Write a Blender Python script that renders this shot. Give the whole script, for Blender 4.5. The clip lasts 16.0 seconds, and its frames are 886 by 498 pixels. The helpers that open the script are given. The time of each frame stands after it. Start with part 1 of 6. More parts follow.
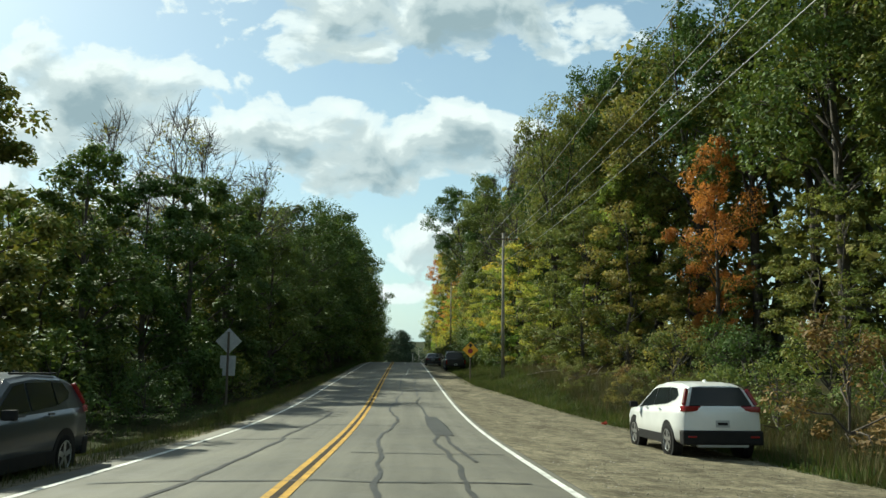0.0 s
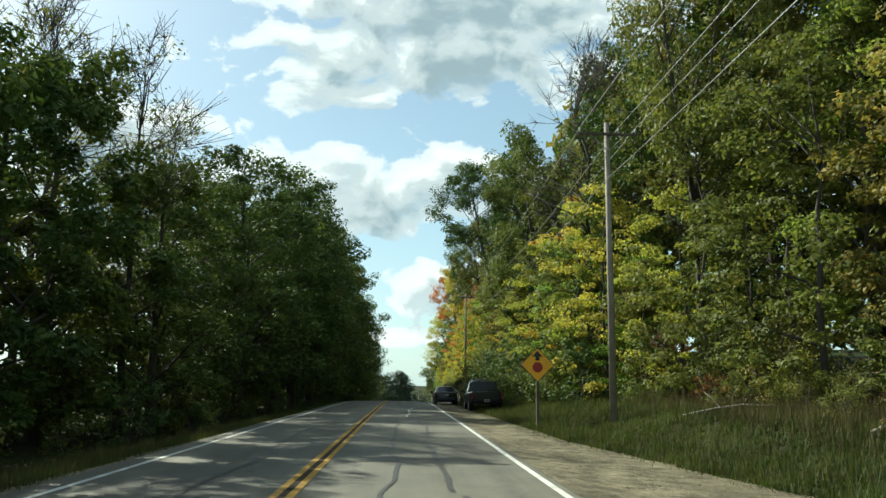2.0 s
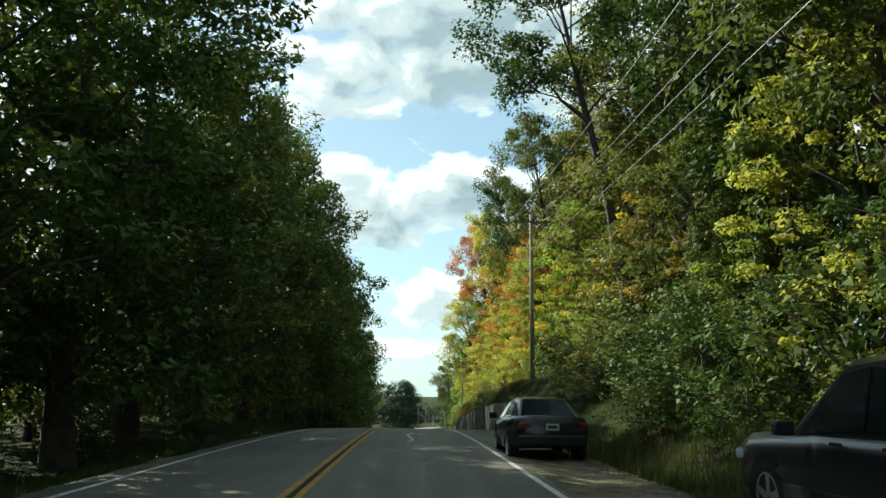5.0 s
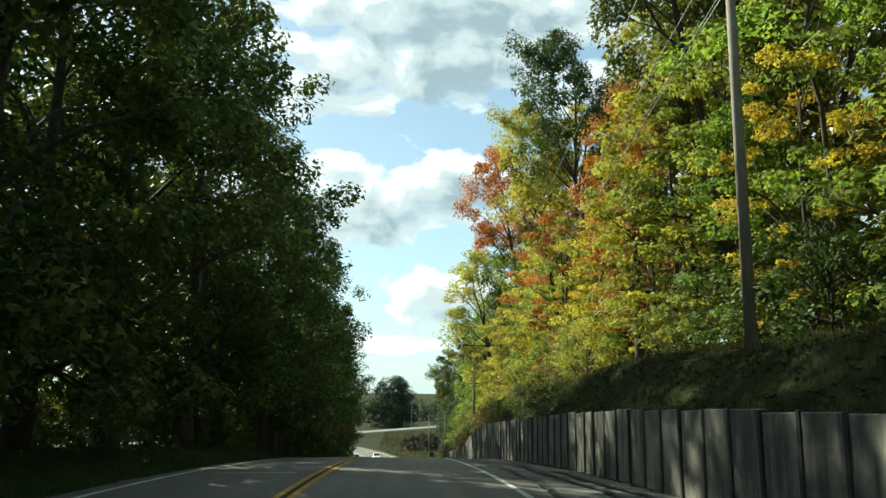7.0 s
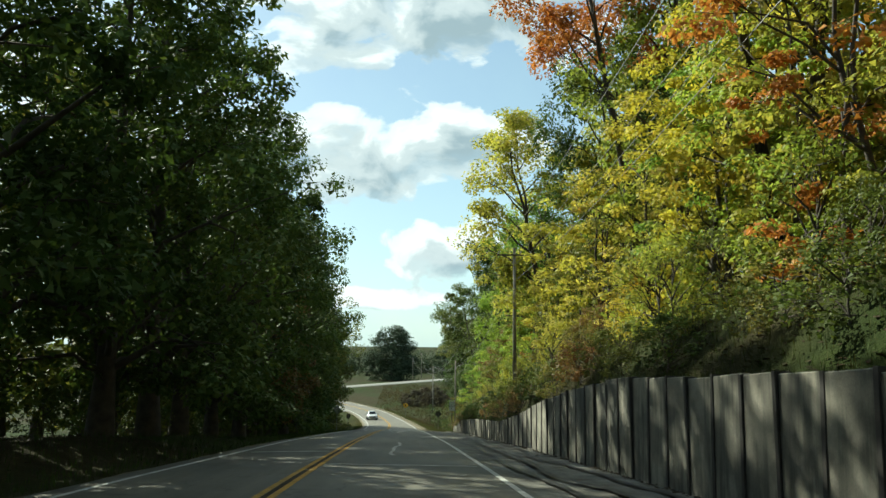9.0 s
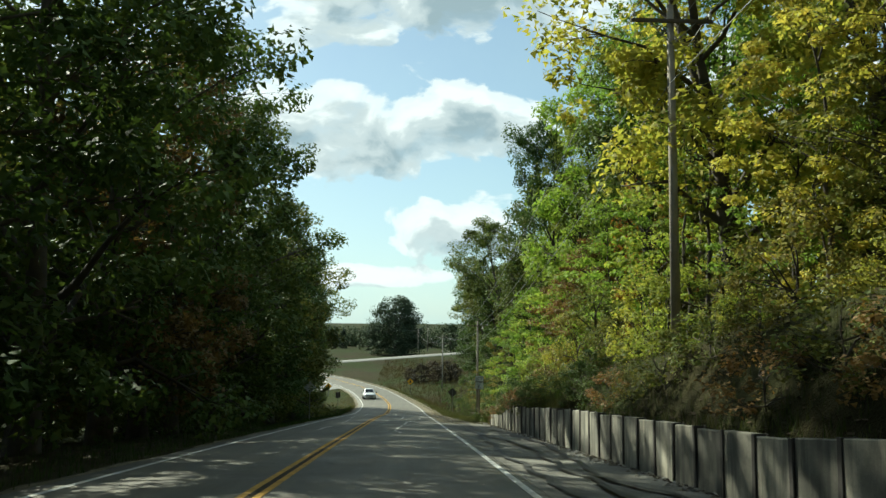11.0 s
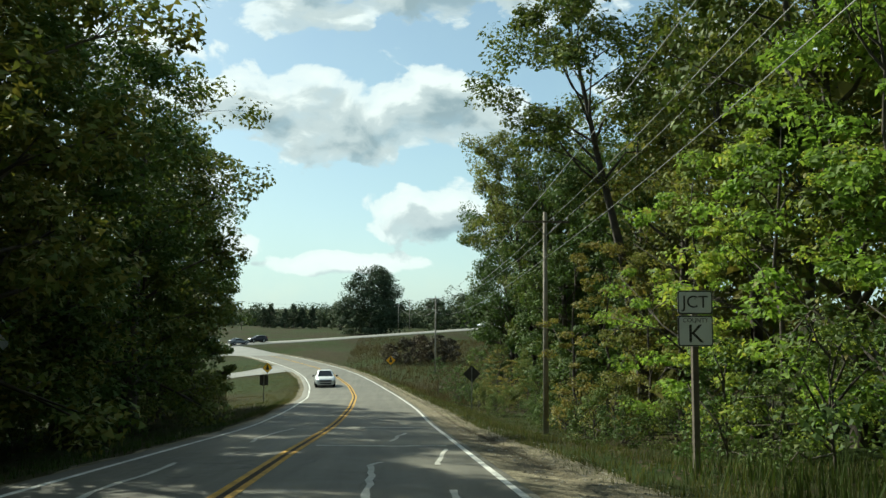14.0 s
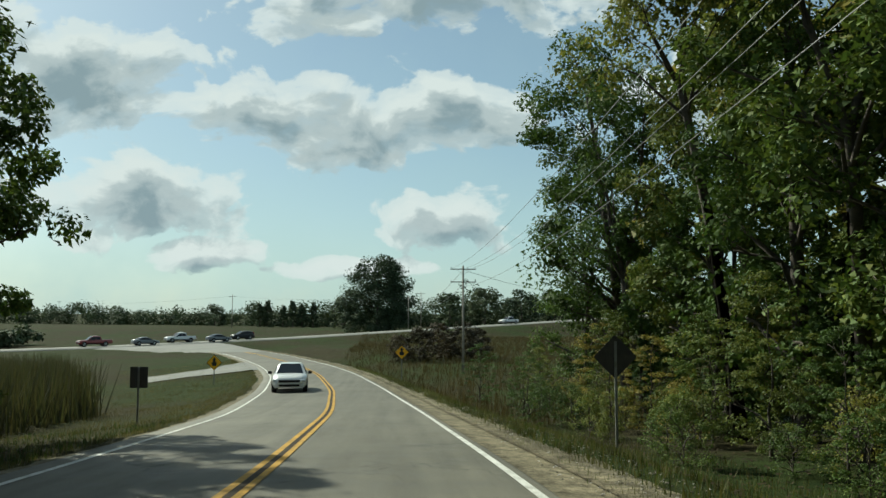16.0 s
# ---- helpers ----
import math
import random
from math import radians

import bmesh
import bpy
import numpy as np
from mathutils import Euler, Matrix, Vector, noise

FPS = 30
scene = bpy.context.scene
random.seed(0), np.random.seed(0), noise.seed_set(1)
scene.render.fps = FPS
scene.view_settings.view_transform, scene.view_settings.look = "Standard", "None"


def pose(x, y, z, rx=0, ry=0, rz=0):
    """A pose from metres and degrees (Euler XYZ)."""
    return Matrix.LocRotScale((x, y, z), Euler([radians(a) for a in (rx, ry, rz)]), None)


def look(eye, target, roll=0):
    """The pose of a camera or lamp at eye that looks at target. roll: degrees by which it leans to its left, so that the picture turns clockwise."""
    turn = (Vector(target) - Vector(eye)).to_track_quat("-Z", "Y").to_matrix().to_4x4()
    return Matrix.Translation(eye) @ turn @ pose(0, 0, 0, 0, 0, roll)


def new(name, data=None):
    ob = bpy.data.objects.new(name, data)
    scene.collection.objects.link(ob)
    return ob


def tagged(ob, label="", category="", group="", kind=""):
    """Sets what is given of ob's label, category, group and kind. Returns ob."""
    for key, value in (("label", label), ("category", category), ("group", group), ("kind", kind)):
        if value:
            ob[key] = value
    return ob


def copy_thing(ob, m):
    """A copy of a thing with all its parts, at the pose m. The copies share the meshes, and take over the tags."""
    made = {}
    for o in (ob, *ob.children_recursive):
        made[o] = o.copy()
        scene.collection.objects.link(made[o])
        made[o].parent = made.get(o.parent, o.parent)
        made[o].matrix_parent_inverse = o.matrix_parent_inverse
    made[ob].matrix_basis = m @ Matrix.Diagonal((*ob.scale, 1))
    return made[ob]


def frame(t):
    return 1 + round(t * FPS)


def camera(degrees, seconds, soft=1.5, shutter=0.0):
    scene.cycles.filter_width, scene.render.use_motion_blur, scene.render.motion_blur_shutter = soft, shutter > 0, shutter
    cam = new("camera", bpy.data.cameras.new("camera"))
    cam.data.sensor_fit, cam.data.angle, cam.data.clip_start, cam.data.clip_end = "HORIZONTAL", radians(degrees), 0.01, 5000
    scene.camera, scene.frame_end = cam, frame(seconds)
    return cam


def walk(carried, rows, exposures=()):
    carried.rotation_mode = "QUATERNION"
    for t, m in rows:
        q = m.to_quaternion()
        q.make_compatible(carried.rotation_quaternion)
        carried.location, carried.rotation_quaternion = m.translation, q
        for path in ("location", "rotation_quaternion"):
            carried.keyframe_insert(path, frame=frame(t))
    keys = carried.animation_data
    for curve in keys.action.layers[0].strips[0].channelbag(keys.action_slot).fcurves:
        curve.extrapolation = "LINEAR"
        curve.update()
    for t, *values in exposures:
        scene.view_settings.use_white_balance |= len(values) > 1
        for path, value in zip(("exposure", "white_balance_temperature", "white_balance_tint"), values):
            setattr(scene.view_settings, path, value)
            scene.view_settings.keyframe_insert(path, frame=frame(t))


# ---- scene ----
cam = camera(59.2, 16.0)
# seconds, x, y, z, pitch, roll, yaw
ROWS = [
    (0, 0.00, 0.00, 1.322, 6.60, -0.70, -2.80),
    (0.5, 0.00, 6.82, 0.906, 6.78, -0.69, -2.80),
    (1, 0.00, 14.50, 0.466, 7.53, -0.68, -2.85),
    (1.5, 0.00, 21.75, 0.106, 8.56, -0.67, -2.87),
    (2, 0.00, 29.15, -0.126, 9.79, -0.66, -2.88),
    (2.5, 0.00, 36.40, -0.237, 10.25, -0.65, -2.97),
    (3, 0.00, 43.79, -0.264, 10.22, -0.64, -2.89),
    (3.5, 0.00, 51.18, -0.270, 10.48, -0.63, -2.77),
    (4, 0.00, 58.44, -0.274, 10.58, -0.62, -2.60),
    (6.5, 0.17, 93.09, -0.377, 10.49, -0.57, -2.44),
    (7, 0.20, 100.34, -0.445, 10.34, -0.56, -2.98),
    (7.5, 0.24, 107.01, -0.561, 9.55, -0.55, -3.22),
    (8, 0.28, 114.55, -0.778, 8.35, -0.54, -3.25),
    (8.5, 0.33, 121.51, -1.106, 7.55, -0.53, -3.12),
    (9, 0.37, 128.32, -1.520, 7.00, -0.52, -2.95),
    (9.5, 0.41, 135.14, -1.992, 6.52, -0.51, -2.82),
    (10, 0.45, 141.95, -2.525, 6.09, -0.50, -2.61),
    (12.5, 0.47, 177.30, -5.703, 4.73, -0.33, -3.01),
    (13, 0.47, 184.56, -6.409, 4.66, -0.30, -3.39),
    (13.5, 0.48, 191.82, -7.118, 4.47, -0.27, -3.86),
    (14, 0.48, 199.25, -7.849, 4.36, -0.23, -4.24),
    (14.5, 0.49, 206.78, -8.611, 4.67, -0.20, -4.54),
    (15, 0.49, 214.37, -9.383, 4.76, -0.17, -4.54),
    (15.5, 0.50, 221.96, -10.154, 4.66, -0.13, -4.14),
    (16, 0.50, 229.17, -10.852, 4.72, -0.10, -3.65),
]
walk(cam, [(t, pose(x, y, z, 90 + p, r, w)) for t, x, y, z, p, r, w in ROWS], [(0.0, 0.70, 6120, -6), (2.0, 0.84, 6120, -6), (4.0, 0.98, 6120, -6), (7.0, 1.00, 6120, -6), (10.0, 0.86, 6120, -6), (13.0, 0.74, 6120, -6), (14.2, 0.68, 6120, -6), (15.2, 0.46, 6120, -6), (16.0, 0.30, 6120, -6)])

# ---------------------------------------------------------------- world, sun, exposure
SUN_EL, SUN_AZ = 36.5, 42.0          # degrees above the horizon, degrees to the left of the road ahead
world = bpy.data.worlds.new("autumn_sky")
scene.world = world
world.use_nodes = True


class Nodes:
    """Short hand for building node trees."""

    def __init__(self, tree):
        self.t = tree
        tree.nodes.clear()

    def n(self, kind, **kw):
        node = self.t.nodes.new(kind)
        for k, v in kw.items():
            setattr(node, k, v) if hasattr(node, k) else None
        return node

    def link(self, a, b):
        self.t.links.new(a, b)

    def put(self, socket, v):
        if isinstance(v, bpy.types.NodeSocket):
            self.link(v, socket)
        else:
            socket.default_value = v

    def math(self, op, a, b=0.0, clamp=False):
        m = self.n("ShaderNodeMath", operation=op, use_clamp=clamp)
        self.put(m.inputs[0], a)
        self.put(m.inputs[1], b)
        return m.outputs[0]

    def vec(self, op, a, b=(0, 0, 0)):
        m = self.n("ShaderNodeVectorMath", operation=op)
        self.put(m.inputs[0], a)
        self.put(m.inputs[1], b)
        return m.outputs["Value"] if op in ("LENGTH", "DOT_PRODUCT") else m.outputs[0]

    def ramp(self, fac, stops, smooth=False):
        r = self.n("ShaderNodeValToRGB")
        r.color_ramp.interpolation = "EASE" if smooth else "LINEAR"
        els = r.color_ramp.elements
        while len(els) < len(stops):
            els.new(0.5)
        for e, (p, c) in zip(els, stops):
            e.position = p
            e.color = (c, c, c, 1) if isinstance(c, (int, float)) else (*c, 1)
        self.put(r.inputs[0], fac)
        return r.outputs[0]

    def mix(self, fac, a, b, mode="MIX"):
        m = self.n("ShaderNodeMix", data_type="RGBA", blend_type=mode)
        self.put(m.inputs[0], fac)
        for s, v in ((m.inputs[6], a), (m.inputs[7], b)):
            self.put(s, v if isinstance(v, bpy.types.NodeSocket) else (*v, 1))
        return m.outputs[2]

    def noise(self, vec, scale, detail=4.0, rough=0.55):
        m = self.n("ShaderNodeTexNoise")
        if vec is not None:
            self.link(vec, m.inputs["Vector"])
        m.inputs["Scale"].default_value, m.inputs["Detail"].default_value = scale, detail
        m.inputs["Roughness"].default_value = rough
        return m.outputs["Fac"]

    def n_colour(self, vec, scale):
        m = self.n("ShaderNodeTexNoise")
        self.link(vec, m.inputs["Vector"])
        m.inputs["Scale"].default_value = scale
        return m.outputs["Color"]


def build_sky():
    k = Nodes(world.node_tree)
    out = k.n("ShaderNodeOutputWorld")
    sky = k.n("ShaderNodeTexSky", sky_type="NISHITA", sun_disc=False)
    sky.sun_elevation, sky.sun_rotation = radians(SUN_EL), radians(-SUN_AZ)
    sky.air_density, sky.dust_density, sky.ozone_density = 0.9, 0.8, 0.9
    blue = k.n("ShaderNodeBackground")
    k.link(sky.outputs[0], blue.inputs[0])
    blue.inputs[1].default_value = 0.075
    way = k.n("ShaderNodeTexCoord").outputs["Generated"]
    sep = k.n("ShaderNodeSeparateXYZ")
    k.link(way, sep.inputs[0])
    ahead = k.math("MAXIMUM", k.math("ABSOLUTE", sep.outputs[1]), 0.08)
    u, v = k.math("DIVIDE", sep.outputs[0], ahead), k.math("DIVIDE", sep.outputs[2], ahead)
    uv = k.n("ShaderNodeCombineXYZ")
    k.link(u, uv.inputs[0])
    k.link(v, uv.inputs[1])
    uv = uv.outputs[0]
    # cumulus banks: centre and half size, as tangents of azimuth and height
    banks = [(-0.41, 0.30, 0.17, 0.080), (-0.165, 0.262, 0.13, 0.048), (-0.06, 0.236, 0.14, 0.052), (0.055, 0.272, 0.11, 0.046),
             (0.12, 0.258, 0.06, 0.034), (-0.33, 0.142, 0.15, 0.048), (0.06, 0.118, 0.10, 0.034), (-0.24, 0.075, 0.08, 0.022),
             (0.03, 0.445, 0.26, 0.062), (-0.10, 0.385, 0.08, 0.028), (0.10, 0.52, 0.30, 0.08), (-0.05, 0.06, 0.10, 0.014),
             (-0.55, 0.16, 0.12, 0.06), (0.55, 0.30, 0.25, 0.09), (-0.85, 0.42, 0.25, 0.10), (0.95, 0.55, 0.3, 0.12),
             # high overhead and out of view, added to fill the shadows with light
             (0.1, 1.25, 0.8, 0.32), (1.5, 1.5, 0.8, 0.45), (-1.4, 1.5, 0.6, 0.35), (0.3, 2.7, 1.5, 0.7), (-2.2, 2.9, 0.9, 0.6)]

    def density(shift):
        """How thick the clouds stand at a point of the sky, moved by shift."""
        at = k.vec("ADD", uv, (*shift, 0.0))
        warp = k.n("ShaderNodeTexNoise")
        k.link(at, warp.inputs["Vector"])
        warp.inputs["Scale"].default_value, warp.inputs["Detail"].default_value = 7.0, 3.0
        bent = k.vec("ADD", at, k.vec("MULTIPLY", k.vec("SUBTRACT", warp.outputs["Color"], (0.5, 0.5, 0.5)), (0.11, 0.055, 0.0)))
        total = None
        for cx, cy, rx, ry in banks:
            q = k.vec("MULTIPLY", k.vec("SUBTRACT", bent, (cx, cy, 0)), (0.92 / rx, 0.88 / ry, 0))
            d = k.math("SUBTRACT", 1.0, k.vec("LENGTH", q))
            total = d if total is None else k.math("MAXIMUM", total, d)
        stretch = k.vec("MULTIPLY", bent, (1.0, 1.45, 1.0))
        lumps = k.math("MULTIPLY", k.math("SUBTRACT", k.noise(stretch, 13.0, 7.0, 0.54), 0.5), 2.4)
        return k.math("ADD", k.math("MAXIMUM", total, -1.0), lumps)

    body, above = density((0.0, 0.0)), density((-0.012, 0.024))
    mask = k.ramp(body, [(-0.06, 0.0), (0.22, 0.78), (0.6, 1.0)], True)
    grey = k.ramp(above, [(0.10, 0.0), (0.45, 0.55), (0.95, 1.0)], True)
    billow = k.noise(uv, 6.0, 5.0, 0.58)
    tone = k.mix(grey, (1.0, 1.0, 0.99), (0.37, 0.45, 0.50))
    cloud = k.n("ShaderNodeBackground")
    k.link(tone, cloud.inputs[0])
    cloud.inputs[1].default_value = 0.62
    # thin haze that whitens the sky towards the horizon
    haze = k.n("ShaderNodeBackground")
    haze.inputs[0].default_value, haze.inputs[1].default_value = (0.66, 0.84, 0.84, 1), 0.60
    veil = k.math("MULTIPLY", k.ramp(v, [(0.0, 0.92), (0.13, 0.60), (0.3, 0.40), (0.6, 0.22)]), k.ramp(billow, [(0.3, 0.7), (0.7, 1.0)]))
    one, two = k.n("ShaderNodeMixShader"), k.n("ShaderNodeMixShader")
    k.link(veil, one.inputs[0])
    k.link(blue.outputs[0], one.inputs[1])
    k.link(haze.outputs[0], one.inputs[2])
    k.link(mask, two.inputs[0])
    k.link(one.outputs[0], two.inputs[1])
    k.link(cloud.outputs[0], two.inputs[2])
    k.link(two.outputs[0], out.inputs[0])


build_sky()
lamp = bpy.data.lights.new("sun", "SUN")
lamp.energy, lamp.angle, lamp.color = 5.0, radians(0.6), (1.0, 0.91, 0.76)
sun_way = Vector((-math.sin(radians(SUN_AZ)) * math.cos(radians(SUN_EL)), math.cos(radians(SUN_AZ)) * math.cos(radians(SUN_EL)), math.sin(radians(SUN_EL))))
sun = new("sun", lamp)
sun.matrix_world = look(tuple(sun_way * 100), (0, 0, 0))

# ---------------------------------------------------------------- materials


def material(name, build, **kw):
    m = bpy.data.materials.new(name)
    m.use_nodes = True
    k = Nodes(m.node_tree)
    out = k.n("ShaderNodeOutputMaterial")
    build(k, out, **kw)
    return m


def shader(k, out, colour, rough=0.7, metal=0.0, bump=None, strength=0.3, depth=0.02, **more):
    b = k.n("ShaderNodeBsdfPrincipled")
    k.put(b.inputs["Base Color"], colour if isinstance(colour, bpy.types.NodeSocket) else (*colour, 1))
    k.put(b.inputs["Roughness"], rough)
    b.inputs["Metallic"].default_value = metal
    for key, v in more.items():
        k.put(b.inputs[key.replace("_", " ").title().replace("Ior", "IOR")], v)
    if bump is not None:
        node = k.n("ShaderNodeBump")
        node.inputs["Strength"].default_value, node.inputs["Distance"].default_value = strength, depth
        k.link(bump, node.inputs["Height"])
        k.link(node.outputs[0], b.inputs["Normal"])
    k.link(b.outputs[0], out.inputs[0])
    return b


def place(k):
    return k.n("ShaderNodeNewGeometry").outputs["Position"]


def local(k):
    return k.n("ShaderNodeTexCoord").outputs["Object"]


def m_mottled(a, b, scale=6.0, rough=0.75, fine=60.0, metal=0.0, strength=0.2, world_space=False, wear=0.25, spec=0.5):
    """Paint, wood, concrete and the like: two tones, with grain at two sizes."""

    def build(k, out):
        p = place(k) if world_space else local(k)
        big, small = k.noise(p, scale, 5.0), k.noise(p, fine, 4.0)
        mixed = k.mix(k.ramp(big, [(0.35, 0.0), (0.68, 1.0)]), a, b)
        c = k.mix(wear, mixed, k.ramp(small, [(0.3, 0.25), (0.7, 0.8)]), "OVERLAY")
        shader(k, out, c, rough, metal, small, strength, 0.01, specular_ior_level=0.12 if world_space else spec)

    return build


def b_asphalt(k, out):
    """Old asphalt: patches, streaks along the lanes, thin hair cracks and coarse grain."""
    p = place(k)
    big, mid, small = k.noise(p, 0.25, 4.0), k.noise(p, 2.2, 5.0), k.noise(p, 140.0, 3.0)
    c = k.mix(k.ramp(big, [(0.3, 0.0), (0.7, 1.0)]), (0.092, 0.088, 0.070), (0.134, 0.127, 0.099))
    streak = k.noise(k.vec("MULTIPLY", p, (2.4, 0.07, 1.0)), 1.0, 5.0, 0.6)
    c = k.mix(0.45, c, k.ramp(streak, [(0.32, 0.30), (0.68, 0.70)]), "OVERLAY")
    c = k.mix(0.35, c, k.ramp(mid, [(0.3, 0.3), (0.7, 0.72)]), "OVERLAY")
    c = k.mix(0.5, c, k.ramp(small, [(0.25, 0.2), (0.75, 0.8)]), "OVERLAY")
    veins = k.n("ShaderNodeTexVoronoi", feature="DISTANCE_TO_EDGE")
    k.link(k.vec("ADD", k.vec("MULTIPLY", p, (0.42, 0.30, 0.4)), k.vec("MULTIPLY", k.n_colour(p, 1.7), (0.5, 0.5, 0.0))), veins.inputs["Vector"])
    veins.inputs["Scale"].default_value = 1.0
    line = k.math("MULTIPLY", k.ramp(veins.outputs["Distance"], [(0.0, 1.0), (0.012, 0.0)]), k.ramp(k.noise(p, 0.16, 2.0), [(0.45, 0.0), (0.6, 0.75)]))
    c = k.mix(line, c, (0.045, 0.043, 0.037))
    shader(k, out, c, k.ramp(mid, [(0.3, 0.62), (0.7, 0.85)]), 0.0, small, 0.35, 0.01, specular_ior_level=0.28)


def b_gravel(k, out):
    p = place(k)
    vor = k.n("ShaderNodeTexVoronoi")
    k.link(p, vor.inputs["Vector"])
    vor.inputs["Scale"].default_value = 38.0
    big, mid = k.noise(p, 0.5, 4.0), k.noise(p, 2.2, 7.0, 0.7)
    c = k.mix(k.ramp(big, [(0.3, 0.0), (0.7, 1.0)]), (0.125, 0.109, 0.072), (0.182, 0.160, 0.108))
    tone = k.n("ShaderNodeSeparateColor")
    k.link(vor.outputs["Color"], tone.inputs[0])
    c = k.mix(0.55, c, k.ramp(tone.outputs[0], [(0.0, 0.28), (1.0, 0.74)]), "OVERLAY")
    c = k.mix(0.85, c, k.ramp(mid, [(0.36, 0.20), (0.64, 0.76)]), "OVERLAY")
    c = k.mix(0.6, c, k.ramp(k.noise(p, 7.0, 6.0, 0.75), [(0.38, 0.22), (0.62, 0.74)]), "OVERLAY")
    ruts = k.noise(k.vec("MULTIPLY", p, (1.6, 0.16, 1.0)), 1.0, 4.0)
    c = k.mix(0.45, c, k.ramp(ruts, [(0.36, 0.32), (0.64, 0.64)]), "OVERLAY")
    c = k.mix(k.ramp(k.noise(p, 1.1, 6.0, 0.7), [(0.54, 0.0), (0.68, 0.65)]), c, (0.060, 0.056, 0.036))
    shader(k, out, c, 0.95, 0.0, vor.outputs["Distance"], 0.6, 0.02, specular_ior_level=0.12)


def b_ground(k, out):
    """Grass and leaf litter, mown field and stubble, by patches."""
    p = place(k)
    big, mid, small = k.noise(p, 0.09, 4.0), k.noise(p, 1.3, 6.0), k.noise(p, 22.0, 4.0)
    grass = k.mix(k.ramp(mid, [(0.3, 0.0), (0.7, 1.0)]), (0.015, 0.027, 0.008), (0.036, 0.050, 0.014))
    dry = k.mix(k.ramp(mid, [(0.35, 0.0), (0.65, 1.0)]), (0.044, 0.037, 0.018), (0.024, 0.021, 0.011))
    c = k.mix(k.ramp(big, [(0.40, 0.05), (0.60, 0.9)]), grass, dry)
    c = k.mix(0.5, c, k.ramp(small, [(0.25, 0.2), (0.75, 0.8)]), "OVERLAY")
    shader(k, out, c, 0.98, 0.0, small, 0.8, 0.06, specular_ior_level=0.05)


def m_leaf(stops, gloss=0.62, through_share=0.45):
    """Leaves: a colour that differs from tree to tree and from leaf to leaf, light shining through."""

    def build(k, out):
        info, geo = k.n("ShaderNodeObjectInfo"), k.n("ShaderNodeNewGeometry")
        mixed = k.math("ADD", k.math("MULTIPLY", info.outputs["Random"], 0.62), k.math("MULTIPLY", geo.outputs["Random Per Island"], 0.38))
        c = k.ramp(mixed, stops)
        patch = k.noise(geo.outputs["Position"], 0.5, 3.0)
        c = k.mix(0.55, c, k.ramp(patch, [(0.32, 0.16), (0.68, 0.80)]), "OVERLAY")
        b = k.n("ShaderNodeBsdfPrincipled")
        k.link(c, b.inputs["Base Color"])
        b.inputs["Roughness"].default_value = gloss
        b.inputs["Specular IOR Level"].default_value = 0.2
        tr = k.n("ShaderNodeBsdfTranslucent")
        k.link(k.mix(0.5, c, k.mix(1.0, c, (1.0, 1.0, 0.35), "MULTIPLY")), tr.inputs[0])
        mx = k.n("ShaderNodeMixShader")
        mx.inputs[0].default_value = through_share
        k.link(b.outputs[0], mx.inputs[1])
        k.link(tr.outputs[0], mx.inputs[2])
        k.link(mx.outputs[0], out.inputs[0])

    return build


def m_plain(colour, rough=0.5, metal=0.0, **more):
    return lambda k, out: shader(k, out, colour, rough, metal, **more)


def b_glass(k, out):
    shader(k, out, (0.012, 0.015, 0.017), 0.08, 0.0, specular_ior_level=0.3)


ASPHALT = material("asphalt", b_asphalt)
GRAVEL = material("gravel", b_gravel)
GROUND = material("ground_grass", b_ground)
HIGHWAY = material("pale_asphalt", m_mottled((0.185, 0.185, 0.172), (0.235, 0.232, 0.212), 0.3, 0.85, 20.0, world_space=True))
PAVED = material("pale_worn_paving", m_mottled((0.20, 0.195, 0.172), (0.105, 0.100, 0.085), 1.4, 0.9, 24.0, world_space=True, wear=0.45))
LITTER = material("leaf_litter", m_leaf([(0.0, (0.026, 0.020, 0.011)), (0.6, (0.052, 0.035, 0.017)), (0.9, (0.088, 0.056, 0.025)), (1.0, (0.180, 0.105, 0.036))], 0.8, 0.1))
TAR = material("crack_sealant", m_mottled((0.042, 0.042, 0.040), (0.062, 0.061, 0.056), 3.0, 0.55, 40.0, world_space=True))
SEAM = material("dark_centre_seam", m_mottled((0.026, 0.019, 0.011), (0.045, 0.035, 0.022), 3.0, 0.85, 40.0, world_space=True))
PALE_SEAL = material("pale_crack_filler", m_mottled((0.50, 0.49, 0.44), (0.36, 0.355, 0.32), 3.0, 0.8, 40.0, world_space=True))
WHITE_LINE = material("white_road_paint", m_mottled((0.66, 0.66, 0.62), (0.40, 0.40, 0.37), 3.0, 0.8, 50.0, world_space=True, wear=0.6))
YELLOW_LINE = material("yellow_road_paint", m_mottled((0.52, 0.31, 0.060), (0.29, 0.185, 0.055), 3.5, 0.8, 50.0, world_space=True, wear=0.6))
BARK = material("bark", m_mottled((0.085, 0.070, 0.055), (0.040, 0.034, 0.028), 3.0, 0.95, 24.0, strength=0.8))
POLE_WOOD = material("weathered_pole_wood", m_mottled((0.32, 0.285, 0.235), (0.20, 0.175, 0.140), 1.5, 0.9, 40.0, strength=0.4))
OAK_LEAF = material("oak_leaves", m_leaf([(0.0, (0.050, 0.088, 0.024)), (0.4, (0.080, 0.128, 0.031)), (0.75, (0.138, 0.166, 0.038)), (1.0, (0.235, 0.205, 0.048))], 0.66, 0.23))
